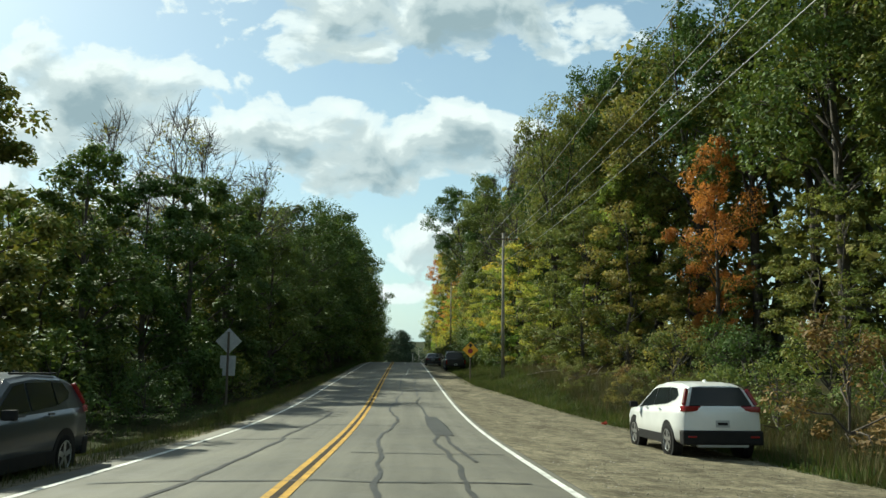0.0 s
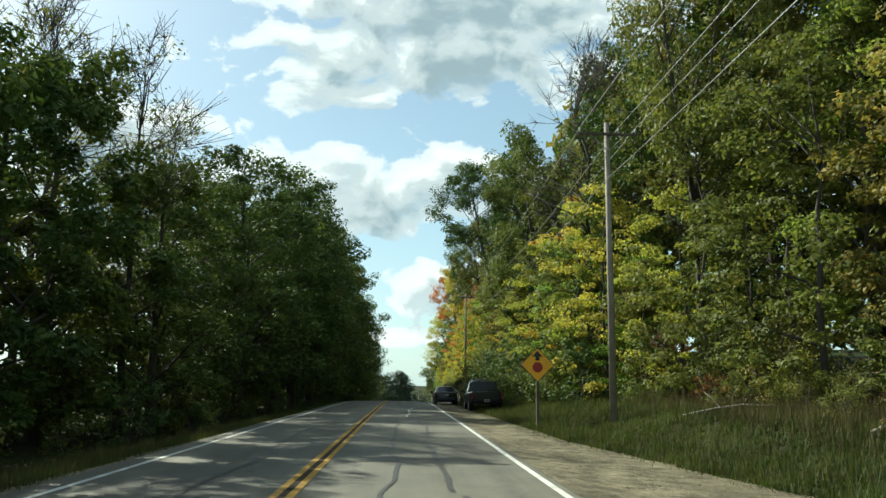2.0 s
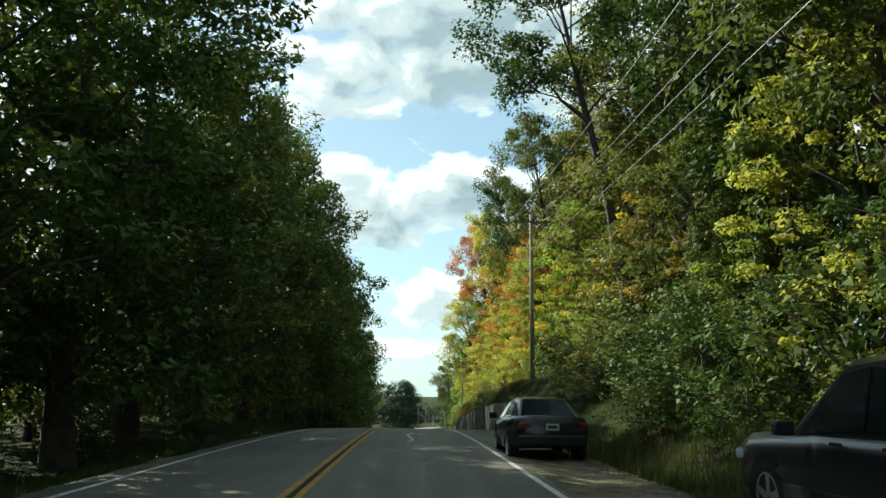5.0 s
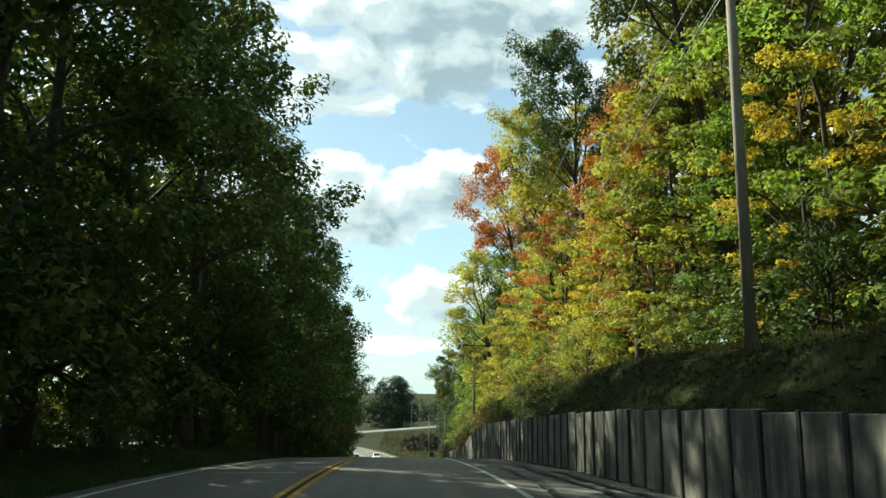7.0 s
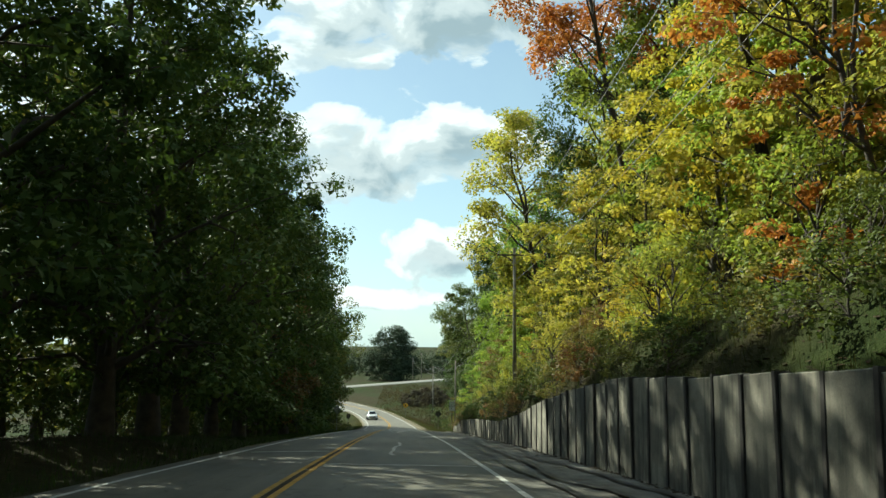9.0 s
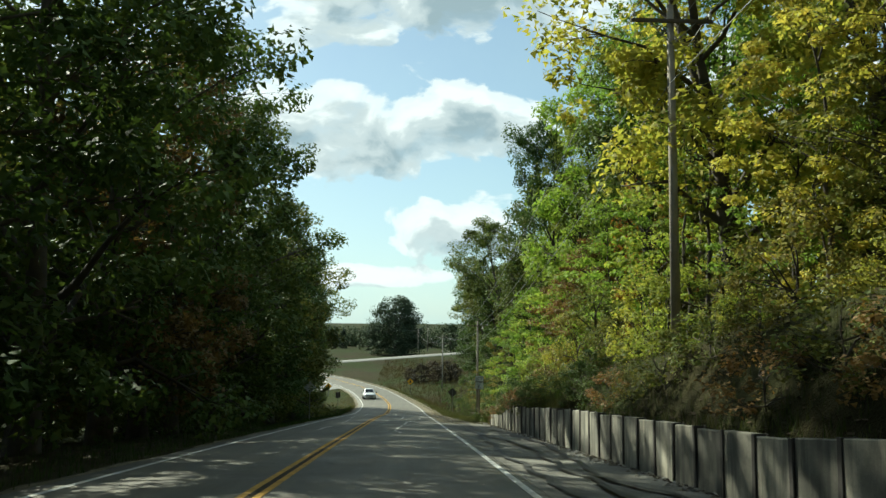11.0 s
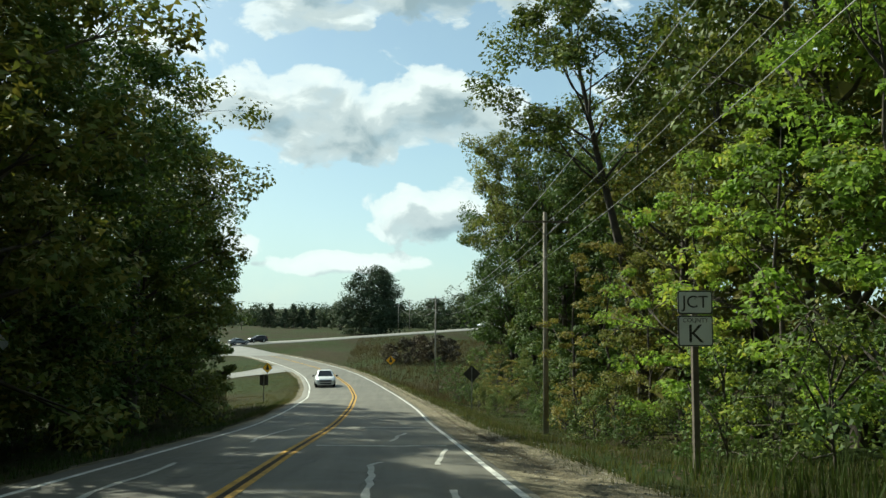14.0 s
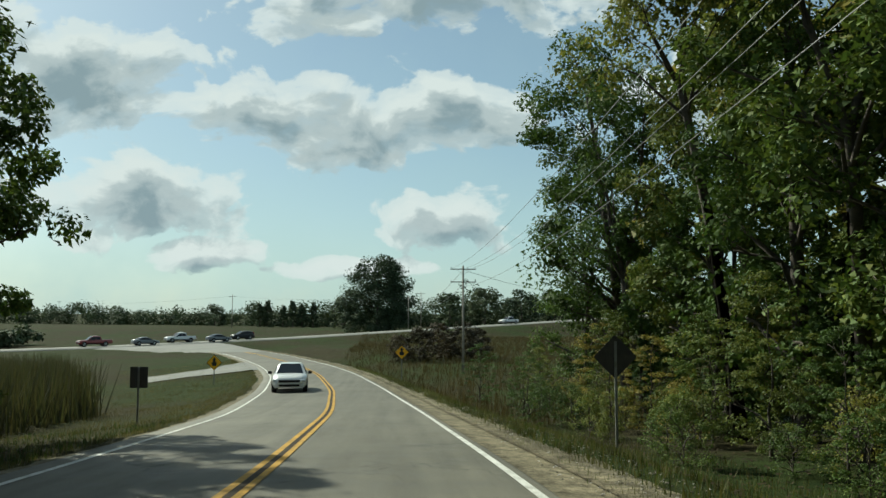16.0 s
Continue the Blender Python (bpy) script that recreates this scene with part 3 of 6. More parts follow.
def make_tree(name, height, spread, base, per, leaf, mat, seed, clumps=60, trunk=0.22, bare=0.0, flat=0.7, lean=0.0, limbs=14, shape=1.0, blunt=0.7, tuft=0.30, corners=3, label="", group="roadside trees", category="tree"):
    """A tree as an Empty with trunk and crown. base: where the crown begins; bare: share of limbs that carry no leaves."""
    g = np.random.default_rng(seed)
    top = np.array([lean * height, 0, height * 0.9])
    spine = []
    for i in range(8):
        t = i / 7
        spine.append(top * t + np.array([g.normal() * 0.18, g.normal() * 0.18, 0]) * min(1, 2 * t) * height / 14)
    spine = np.array(spine)
    rad = [trunk * (1.35 if i == 0 else 1.0) * (1 - 0.86 * i / 7) for i in range(8)]
    pieces = [tube(spine, rad, 8)]
    cents, rr = [], []
    for i in range(clumps):
        h = g.uniform(0, 1)
        env = spread * (math.sin(math.pi * min(0.97, 0.16 + 0.84 * h) ** shape) ** blunt * 0.9 + 0.1)
        a, q = g.uniform(0, 2 * math.pi), math.sqrt(g.uniform(0.12, 1.0))
        z = base + (height - base) * h
        t = z / (height * 0.9)
        sx = np.array([np.interp(t, np.linspace(0, 1, 8), spine[:, k]) for k in range(2)])
        cents.append((sx[0] + math.cos(a) * env * q, sx[1] + math.sin(a) * env * q, z))
        rr.append(g.uniform(0.5, 1.3) * spread * tuft)
    cents, rr = np.array(cents), np.array(rr)
    order = g.permutation(len(cents))[:limbs]
    for n_, i in enumerate(order):
        c = cents[i]
        t0 = max(0.18, min(0.85, (c[2] - 0.35 * np.hypot(c[0], c[1]) - 0.8) / (height * 0.9)))
        s0 = np.array([np.interp(t0, np.linspace(0, 1, 8), spine[:, k]) for k in range(3)])
        mid = (s0 + c) / 2 + np.array([g.normal() * 0.3, g.normal() * 0.3, 0.5 * g.uniform(0, 1)])
        r0 = max(0.035, trunk * (1 - 0.86 * t0) * 0.55)
        pieces.append(tube([s0, (s0 + mid) / 2 + g.normal(size=3) * 0.1, mid, c], [r0, r0 * 0.8, r0 * 0.55, r0 * 0.22], 5))
        for _ in range(3 if bare else 1):
            e = c + np.clip(g.normal(size=3), -1.1, 1.1) * spread * (0.24 if bare else 0.2) + np.array([0, 0, 0.2])
            pieces.append(tube([mid, (mid + e) / 2 + g.normal(size=3) * 0.12, e], [r0 * 0.45, r0 * 0.28, 0.012], 4))
            if bare:
                for _ in range(6):
                    e2 = e + np.clip(g.normal(size=3), -1.2, 1.2) * spread * 0.17 + np.array([0, 0, 0.25])
                    pieces.append(tube([(mid + e) / 2, (mid * 0.2 + e * 0.8), e2], [r0 * 0.22, 0.018, 0.008], 3))
    ob = thing(name, Matrix(), label, category, group)
    v, f = joined(pieces)
    mesh_object("trunk", v, f, BARK, ob, True)
    if bare < 1:
        keep = np.arange(len(cents)) >= int(bare * len(cents))
        me = leaf_mesh("crown", cents[keep], rr[keep], per, leaf, mat, flat, seed + 100, corners)
        c = new("crown", me)
        c.parent = ob
    return ob


def make_broadleaf(name, height, spread, base, per, leaf, mat, seed, boughs=22, tufts=8, trunk=0.26, fork=0.0, flat=0.72, lean=0.0, taper=0.5, label="", group="roadside trees", category="tree"):
    """A broad-leaved tree: a trunk that may fork, limbs that end in rounded boughs, each bough a heap of leafy tufts with gaps between."""
    g = np.random.default_rng(seed)
    steps = np.linspace(0, 1, 9)
    sway = np.cumsum(g.normal(size=(9, 2)) * 0.028 * height / 9, 0)
    first = np.stack([lean * height * steps**1.4 + sway[:, 0], sway[:, 1], height * 0.9 * steps], 1)
    leaders = [first]
    if fork:
        a0 = g.uniform(0, 2 * math.pi)
        for q in range(2):
            a, open_ = a0 + q * math.pi * g.uniform(0.8, 1.2), spread * g.uniform(0.28, 0.42)
            t = np.clip((steps - fork) / (1 - fork), 0, 1) ** 0.8
            leaders.append(first + np.stack([math.cos(a) * open_ * t, math.sin(a) * open_ * t, -0.06 * height * t * q], 1) + g.normal(size=(9, 3)) * 0.12 * t[:, None])
        leaders = leaders[1:]
    pieces = []
    for q, line in enumerate(leaders):
        thin = np.where(steps < fork, 1.0, 0.78) if fork else np.ones(9)
        rad = [trunk * (1.5 if i == 0 else 1.12 if i == 1 and not fork else 1.0) * (1 - 0.88 * steps[i]) * thin[i] for i in range(9)]
        pieces.append(tube(line, rad, 9))
    cents, rr = [], []
    for i in range(boughs):
        h = (i + g.uniform(0.0, 1.0)) / boughs
        env = spread * 0.74 * (math.sin(math.pi * min(0.985, 0.14 + 0.86 * h)) ** taper) * g.uniform(0.72, 1.14)
        a, q = i * 2.399 + g.normal() * 0.45, math.sqrt(g.uniform(0.25, 1.0))
        z = base + (height * 0.93 - base) * h
        line = min(leaders, key=lambda l: np.hypot(*(np.array([np.interp(z, l[:, 2], l[:, 0]), np.interp(z, l[:, 2], l[:, 1])]) - np.array([math.cos(a), math.sin(a)]) * env * q)))
        axis = first[:, :2]
        c = np.array([np.interp(z, first[:, 2], axis[:, 0]) + math.cos(a) * env * q, np.interp(z, first[:, 2], axis[:, 1]) + math.sin(a) * env * q, z])
        br = spread * g.uniform(0.20, 0.36)
        z0 = max(line[2, 2] if base > 4 else line[1, 2], min(line[7, 2], z - 0.55 * np.hypot(*(c[:2] - line[4, :2])) - 0.4))
        s0 = np.array([np.interp(z0, line[:, 2], line[:, k_]) for k_ in range(3)])
        mid = (s0 + c) / 2 + np.array([g.normal() * 0.25, g.normal() * 0.25, 0.3 + 0.4 * g.uniform()])
        r0 = max(0.04, trunk * (1 - 0.88 * z0 / (0.9 * height)) * 0.5)
        pieces.append(tube([s0, (s0 + mid) / 2 + g.normal(size=3) * 0.08, mid, c], [r0, r0 * 0.8, r0 * 0.55, r0 * 0.28], 5))
        d = g.normal(size=(tufts, 3)) + np.array([0, 0, 0.35])
        d /= np.linalg.norm(d, axis=1)[:, None]
        heads = c + d * br * g.uniform(0.45, 1.0, tufts)[:, None] * np.array([1, 1, 0.74])
        for e in heads[:4]:
            pieces.append(tube([mid * 0.35 + c * 0.65, (c + e) / 2 + g.normal(size=3) * 0.06, e], [r0 * 0.32, r0 * 0.2, 0.012], 3))
        cents += list(heads)
        rr += list(br * g.uniform(0.34, 0.60, tufts))
    ob = thing(name, Matrix(), label, category, group)
    v, f = joined(pieces)
    mesh_object("trunk", v, f, BARK, ob, True)
    c = new("crown", leaf_mesh("crown", cents, rr, per, leaf, mat, flat, seed + 100, 3))
    c.parent = ob
    return ob


LIB = {
    "oak": [make_broadleaf("tree", 15, 4.8, 0.6, 110, 0.20, OAK_LEAF, 11 + i, 24, 7, 0.24, label="broad oak tree in green and olive leaf") for i in range(4)],
    "shade": [make_broadleaf("tree", 18, 5.9, 1.6, 84, 0.19, OAK_LEAF, 31 + i, 30, 8, 0.30, taper=0.4, label="tall woodland tree with dark trunk and green crown") for i in range(5)],
    "tall": [make_broadleaf("tree", 18, 5.2, 2.4, 80, 0.17, OAK_LEAF, 231 + i, 26, 8, 0.28, fork=0.4 if i % 2 else 0.0, label="tall woodland tree with dark trunk and green crown") for i in range(5)],
    "high": [make_broadleaf("tree", 18, 5.8, 7.6, 80, 0.17, OAK_LEAF, 41 + i, 20, 9, 0.29, fork=(0.42, 0.0, 0.5)[i], lean=-0.05 * (i == 1), label="tall tree with long bare trunk and high crown") for i in range(3)],
    "leaner": [make_broadleaf("tree", 22.5, 5.6, 13.0, 100, 0.165, OAK_LEAF, 61 + i, 20, 9, 0.30, fork=0.62 * i, lean=-0.16, label="tall oak leaning over the road from a long bare trunk") for i in range(2)],
    "inclined": [make_broadleaf("tree", 18, 5.4, 4.0, 92, 0.165, OAK_LEAF, 66 + i, 26, 8, 0.26, fork=0.3 * i, lean=-0.12, label="woodland tree reaching out over the road") for i in range(2)],
    "young": [make_tree("tree", 9.5, 3.0, 0.6, 98, 0.118, LIME_LEAF, 51 + i, 76, 0.10, shape=1.05, flat=0.44, tuft=0.19, corners=3, limbs=9, label="young roadside tree in yellow-green autumn leaf") for i in range(4)],
    "bare": [make_tree("tree", 17, 3.8, 5.0, 46, 0.14, OLIVE_LEAF, 71 + i, 60, 0.20, bare=0.35, limbs=34, tuft=0.3, label="half-bare tree with thin grey branches and sparse leaves") for i in range(2)],
    "dead": [make_tree("tree", 22, 3.6, 10.0, 4, 0.20, OAK_LEAF, 81, 40, 0.22, bare=1.0, limbs=30, label="leafless tree with bare grey branches")],
    "shrub": [make_tree("shrub", 3.4, 1.8, 0.15, 70, 0.11, LIME_LEAF, 91 + i, 30, 0.04, flat=0.9, limbs=10, shape=0.9, label="leafy roadside shrub in yellow-green autumn leaf", group="roadside shrubs", category="shrub") for i in range(4)],
    "shade_shrub": [make_tree("shrub", 3.4, 1.8, 0.15, 46, 0.145, OAK_LEAF, 95 + i, 28, 0.04, flat=0.9, limbs=6, shape=0.9, label="dark green shrub at the shaded edge of the wood", group="roadside shrubs", category="shrub") for i in range(3)],
    "back": [make_tree("tree", 21, 5.6, 1.5, 29, 0.66, OAK_LEAF, 111 + i, 62, 0.30, limbs=8, label="tree deeper in the wood with dense green crown") for i in range(3)],
    "dome": [make_tree("tree", 19.0, 9.6, 0.3, 190, 0.46, DARK_LEAF, 151, 150, 0.40, limbs=8, shape=0.62, blunt=0.38, label="large dome-shaped dark tree beyond the highway", group="far trees")],
    "conifer": [make_tree("tree", 9.2, 2.0, 0.2, 60, 0.42, DARK_LEAF, 161 + i, 60, 0.16, limbs=5, shape=0.66, blunt=0.8, label="small dark conifer beyond the highway", group="far trees") for i in range(2)],
    "far": [make_tree("tree", 13, 6.5, 0.4, 34, 0.75, DARK_LEAF, 131 + i, 60, 0.30, limbs=6, label="distant dark green tree across the valley", group="far trees") for i in range(3)],
}
PROTO = [ob for obs in LIB.values() for ob in obs]


def plant(kind, x, y, scale=1.0, turn=None, mat=None, label="", wide=1.0, z=None, pick=None):
    src = LIB[kind][pick if pick is not None else int(rng.integers(len(LIB[kind])))]
    a = rng.uniform(0, 360) if turn is None else turn
    ob = copy_thing(src, pose(x, y, (gz(x, y) if z is None else z) - 0.12, 0, 0, a))
    ob.scale = (scale * wide, scale * wide, scale)
    if mat:
        for c in ob.children:
            if c.name.startswith("crown"):
                c.material_slots[0].link = "OBJECT"
                c.material_slots[0].material = mat
    return tagged(ob, label)


DEEP = {"left": [], "right": []}


def deep(side, x, y, scale, wide=1.0):
    """Notes a tree that stands deeper in the wood, to be joined into its mass."""
    DEEP[side].append((int(rng.integers(len(LIB["back"]))), x, y, scale, wide, rng.uniform(0, 2 * math.pi)))


def build_deep(side, mat, label):
    cos, tris, first = [], [], 0
    trunk_faces = 0
    for pass_ in ("trunk", "crown"):
        for k_, x, y, scale, wide, a in DEEP[side]:
            src = [c for c in LIB["back"][k_].children if c.name.startswith(pass_)][0].data
            v = np.empty(len(src.vertices) * 3)
            src.vertices.foreach_get("co", v)
            v = v.reshape(-1, 3) * np.array([scale * wide, scale * wide, scale])
            c, s_ = math.cos(a), math.sin(a)
            v = np.stack([v[:, 0] * c - v[:, 1] * s_ + x, v[:, 0] * s_ + v[:, 1] * c + y, v[:, 2] + gz(x, y) - 0.12], 1)
            src.calc_loop_triangles()
            t = np.empty(len(src.loop_triangles) * 3, dtype=np.int32)
            src.loop_triangles.foreach_get("vertices", t)
            cos.append(v)
            tris.append(t + first)
            first += len(v)
            if pass_ == "trunk":
                trunk_faces += len(t) // 3
    co, tri = np.concatenate(cos), np.concatenate(tris)
    n = len(tri) // 3
    me = bpy.data.meshes.new("deep_woods")
    me.vertices.add(len(co))
    me.vertices.foreach_set("co", co.ravel())
    me.loops.add(3 * n)
    me.loops.foreach_set("vertex_index", tri)
    me.polygons.add(n)
    me.polygons.foreach_set("loop_start", np.arange(0, 3 * n, 3))
    me.materials.append(BARK)
    me.materials.append(mat)
    me.polygons.foreach_set("material_index", np.where(np.arange(n) < trunk_faces, 0, 1).astype(np.int32))
    me.update()
    me.validate()
    tagged(new("deep_woods", me), label, "woods", kind="stuff")


def row(y0, y1, gap, where):
    y = y0
    while y < y1:
        where(y)
        y += rng.uniform(0.84, 1.16) * gap


def plant_woods():
    lerp = lambda y, ys, vs: float(np.interp(y, ys, vs))
    brown = "oak tree turning brown at the edge of the wood"

    # the wood on the left: a leafy edge, trees behind it, darker ones within
    def left_height(y):
        return lerp(y, [-20, 25, 31, 45, 60, 72, 86, 120, 163, 190, 205, 220, 250], [11.5, 12.8, 13.6, 14.6, 14.4, 16.0, 20.0, 21.5, 20.6, 20.0, 18.8, 17.4, 15.6])

    def left_front(y):
        turning = rng.uniform() < (0.15 if y < 71 else 0.08 if y < 190 else 0.0)
        mat, text = (BROWN_LEAF, brown) if turning else (None, "")
        if y < 58:
            x = lerp(y, [-20, 30, 58], [-16.0, -14.0, -11.4]) + rng.uniform(-1.6, 0.6)
            plant("oak", x, y, left_height(y) / 15 * rng.uniform(0.86, 1.08), mat=mat, label=text)
        else:
            x = lerp(y, [58, 90, 205, 225, 250], [-11.0, -9.5, -9.7, -10.9, -11.6]) + rng.uniform(-1.2, 0.6)
            k_ = left_height(y) / 18 * rng.uniform(0.80, 1.10)
            plant("shade", x, y, k_, mat=mat, label=text, wide=min(1.1, 1.04 / k_**0.6))

    row(-16, 238, 6.0, left_front)
    row(-14, 240, 9.5, lambda y: deep("left", lerp(y, [-20, 30, 60, 90, 250], [-21, -19.5, -18.5, -18.0, -18.0]) + rng.uniform(-1.5, 1.5), y, left_height(y) / 21 * lerp(y, [50, 75, 90, 210], [0.9, 0.75, 1.0, 1.05]) * rng.uniform(0.85, 1.0)))
    row(-12, 246, 4.6, lambda y: deep("left", lerp(y, [-20, 60, 90, 250], [-18.5, -15.4, -14.0, -14.5]) + rng.uniform(-0.8, 0.8), y, rng.uniform(0.34, 0.44) * lerp(y, [70, 95, 190, 215], [1.0, 1.2, 1.2, 1.25]), wide=lerp(y, [70, 95], [1.15, 0.95])))
    row(0, 75, 5.0, lambda y: deep("left", -27.0 + rng.uniform(-1.5, 1.5), y, left_height(y) / 21 * rng.uniform(0.85, 1.0), wide=1.2))
    row(192, 240, 5.5, lambda y: deep("left", -14.8 + rng.uniform(-0.8, 0.8), y, rng.uniform(0.62, 0.74)))
    # tall back row, added to block the sun behind the edge trees
    row(196, 246, 7.0, lambda y: deep("left", -22.5 + rng.uniform(-1, 1), y, rng.uniform(0.85, 1.0)))
    for x, y, sc in ((-12.2, 245.0, 0.98), (-13.6, 249.5, 0.86), (-12.0, 239.5, 0.88)):
        plant("shade", x, y, sc)
    plant("oak", -10.9, 246.6, 0.62, wide=1.1)
    plant("shade", -11.6, 223, 0.84)
    row(-10, 250, 4.6, lambda y: plant("shade_shrub", lerp(y, [0, 60, 90, 250], [-13.0, -11.0, -11.2, -11.2]) + rng.uniform(-0.6, 0.6), y, rng.uniform(0.7, 1.1) * lerp(y, [90, 110], [1.0, 0.75]), mat=OAK_LEAF, label="dark green shrub at the shaded edge of the wood"))
    for x, y, sc in ((-15.5, 52, 1.08), (-11.8, 62.7, 1.02), (-17, 66, 1.2), (-20, 70.5, 1.3), (-16, 43, 0.9), (-14.5, 76, 1.1)):
        plant("bare", x, y, sc)

    # the wood on the right: set back behind a brushy clearing, then close to the road
    def right_height(y):
        return lerp(y, [0, 50, 57, 70, 85, 110, 140, 165, 200, 231, 255, 275], [26.5, 26.0, 21.0, 20.0, 20.5, 21.0, 19.5, 19.5, 18.5, 19.0, 19.5, 19.0])

    def right_front(y):
        x = lerp(y, [-10, 46, 58, 70, 90, 150, 276], [24, 23, 13.8, 12.6, 12.2, 12.2, 12.4]) + rng.uniform(-1.2, 1.5)
        kind = "tall" if rng.uniform() < 0.55 else "high"
        pale = rng.uniform() < (0.4 if y < 58 else 0.25 if y < 100 else 0.85 if y < 222 else 0.25)
        mat, text = (None, "") if not pale else (SPRING_LEAF, "tall woodland tree in bright green leaf") if 185 < y < 222 else (LIME_LEAF, "tall woodland tree in yellow-green leaf") if 130 < y < 222 else (OLIVE_LEAF, "tall woodland tree in dull olive leaf")
        plant(kind, x, y, right_height(y) / 18 * rng.uniform(0.82, 1.06), mat=mat, label=text, wide=rng.uniform(0.82, 0.98))

    row(-8, 56, 4.4, right_front)
    row(60, 128, 7.0, right_front)
    row(130, 222, 9.5, right_front)
    row(224, 276, 7.0, right_front)
    row(-6, 266, 6.0, lambda y: deep("right", lerp(y, [0, 50, 65, 276], [30, 28, 17.5, 17.5]) + rng.uniform(-1.5, 1.5), y, right_height(y) / 21 * lerp(y, [50, 60, 90, 110], [1.0, 1.2, 1.15, 1.0]) * rng.uniform(0.88, 1.05)))
    row(0, 265, 15.0, lambda y: deep("right", 29 + rng.uniform(-2, 2), y, rng.uniform(0.75, 0.9)))

    def sunny_edge(y):
        x = lerp(y, [0, 40, 58, 70, 98, 106, 190, 204, 272], [20.5, 20.0, 11.2, 9.8, 9.6, 9.4, 9.4, 9.6, 9.9]) + rng.uniform(-0.6, 0.8)
        r = rng.uniform()
        if y > 236 and r < 0.25:
            return
        # past 222 the darker leaf colours stand in for a cloud's shade
        mat, text = (OLIVE_LEAF, "young olive tree at the end of the wood") if y > 222 and r > 0.55 else (OAK_LEAF, "young tree at the end of the wood, leaf darkened for cloud shade") if y > 222 else (GOLD_LEAF, "young maple in golden autumn leaf") if 104 < y < 152 and r < 0.34 else (RUST_LEAF, "young maple in orange autumn leaf") if 110 < y < 140 and r < 0.42 else (BROWN_LEAF, "young tree in reddish brown leaf") if y > 195 and r < 0.2 else (OAK_LEAF, "young roadside tree in green leaf") if 74 < y < 100 and r < 0.5 else (OLIVE_LEAF, "young roadside tree in olive leaf") if y < 58 or r > 0.85 else (SPRING_LEAF, "sunlit young tree in bright green leaf") if y > 186 or r < 0.5 else (None, "")
        plant("young", x, y, rng.uniform(0.65, 1.05) * (0.5 if y > 238 else 1.0), mat=mat, label=text)

    row(2, 272, 4.3, sunny_edge)
    plant("tall", 18.3, 45, 0.80, mat=RUST_LEAF, label="maple in bright orange-red autumn leaf", wide=0.72, pick=0)
    plant("tall", 9.5, 131, 0.70, wide=0.85, mat=RUST_LEAF, label="maple in orange and gold autumn leaf", pick=2)
    # trees that stand clear of the rest, with trunks that show
    for kind, x, y, sc, wd, mat, pk in (("high", 11.3, 58.4, 1.2, 0.62, OLIVE_LEAF, 0), ("high", 15.4, 63, 1.40, 0.72, None, 1), ("high", 17.6, 69, 1.42, 0.75, BROWN_LEAF, 2), ("high", 19.2, 58, 1.45, 0.75, None, 0), ("high", 13.2, 76, 1.28, 0.75, None, 2),
                                        ("inclined", 10.8, 88, 1.16, 0.85, OLIVE_LEAF, 0), ("inclined", 12.0, 95, 1.25, 0.85, None, 1), ("leaner", 9.8, 105.8, 1.0, 1.05, None, 0), ("leaner", 10.6, 124, 0.86, 0.85, None, 0), ("leaner", 11.0, 141, 0.90, 0.85, None, 1),
                                        ("leaner", 10.2, 148, 0.86, 0.8, LIME_LEAF, 1), ("leaner", 10.2, 159.5, 0.96, 0.85, RUST_LEAF, 0), ("high", 10.7, 164.5, 0.95, 0.85, None, 0), ("inclined", 9.6, 177.0, 1.04, 1.08, LIME_LEAF, 1), ("high", 10.9, 189, 0.9, 0.95, None, 0),
                                        ("leaner", 11.0, 204.5, 0.86, 0.75, None, 1), ("leaner", 11.8, 202.0, 0.84, 0.6, LIME_LEAF, 0), ("leaner", 11.3, 231, 0.90, 1.08, None, 0), ("inclined", 12.4, 218, 1.08, 0.9, None, 1), ("high", 11.7, 247.3, 0.98, 0.95, None, 2), ("leaner", 11.3, 253.2, 0.90, 0.88, OLIVE_LEAF, 1), ("inclined", 12.6, 269, 1.10, 1.0, None, 0)):
        plant(kind, x, y, sc, turn=0.0 if kind in ("leaner", "inclined") else None, mat=mat, wide=wd, pick=pk,
              label="tall maple with a high orange autumn crown" if mat == RUST_LEAF else "tall tree with dark bare trunk and yellow-green crown" if mat == LIME_LEAF else "tall oak turning brown, with dark bare trunk" if mat == BROWN_LEAF else "")
    plant("dead", 9.8, 71, 0.95)
    plant("dead", 10.8, 74, 0.92)
    plant("tall", 12.4, 192, 0.72, mat=RUST_LEAF, label="maple in orange autumn leaf above the wall")
    for x, y in ((9.4, 193.5), (10.0, 197.0), (9.6, 200.0)):
        plant("young", x, y, rng.uniform(0.75, 0.95), mat=BROWN_LEAF, label="bushy young tree in reddish brown leaf")
    for x, y, sc, mat in ((9.8, 117, 1.1, SPRING_LEAF), (9.5, 122, 1.05, LIME_LEAF), (9.6, 125, 1.15, GOLD_LEAF), (9.0, 135.5, 0.85, GOLD_LEAF), (9.0, 143, 1.1, RUST_LEAF), (9.2, 150, 1.05, GOLD_LEAF), (9.3, 156, 1.0, LIME_LEAF), (9.2, 163, 1.05, GOLD_LEAF), (8.9, 171, 0.75, LIME_LEAF)):
        plant("young", x, y, sc, mat=mat, label="sunlit young maple in golden autumn leaf above the wall" if mat == GOLD_LEAF else "sunlit young maple in orange autumn leaf above the wall" if mat == RUST_LEAF else "sunlit young maple in yellow-green leaf above the wall")
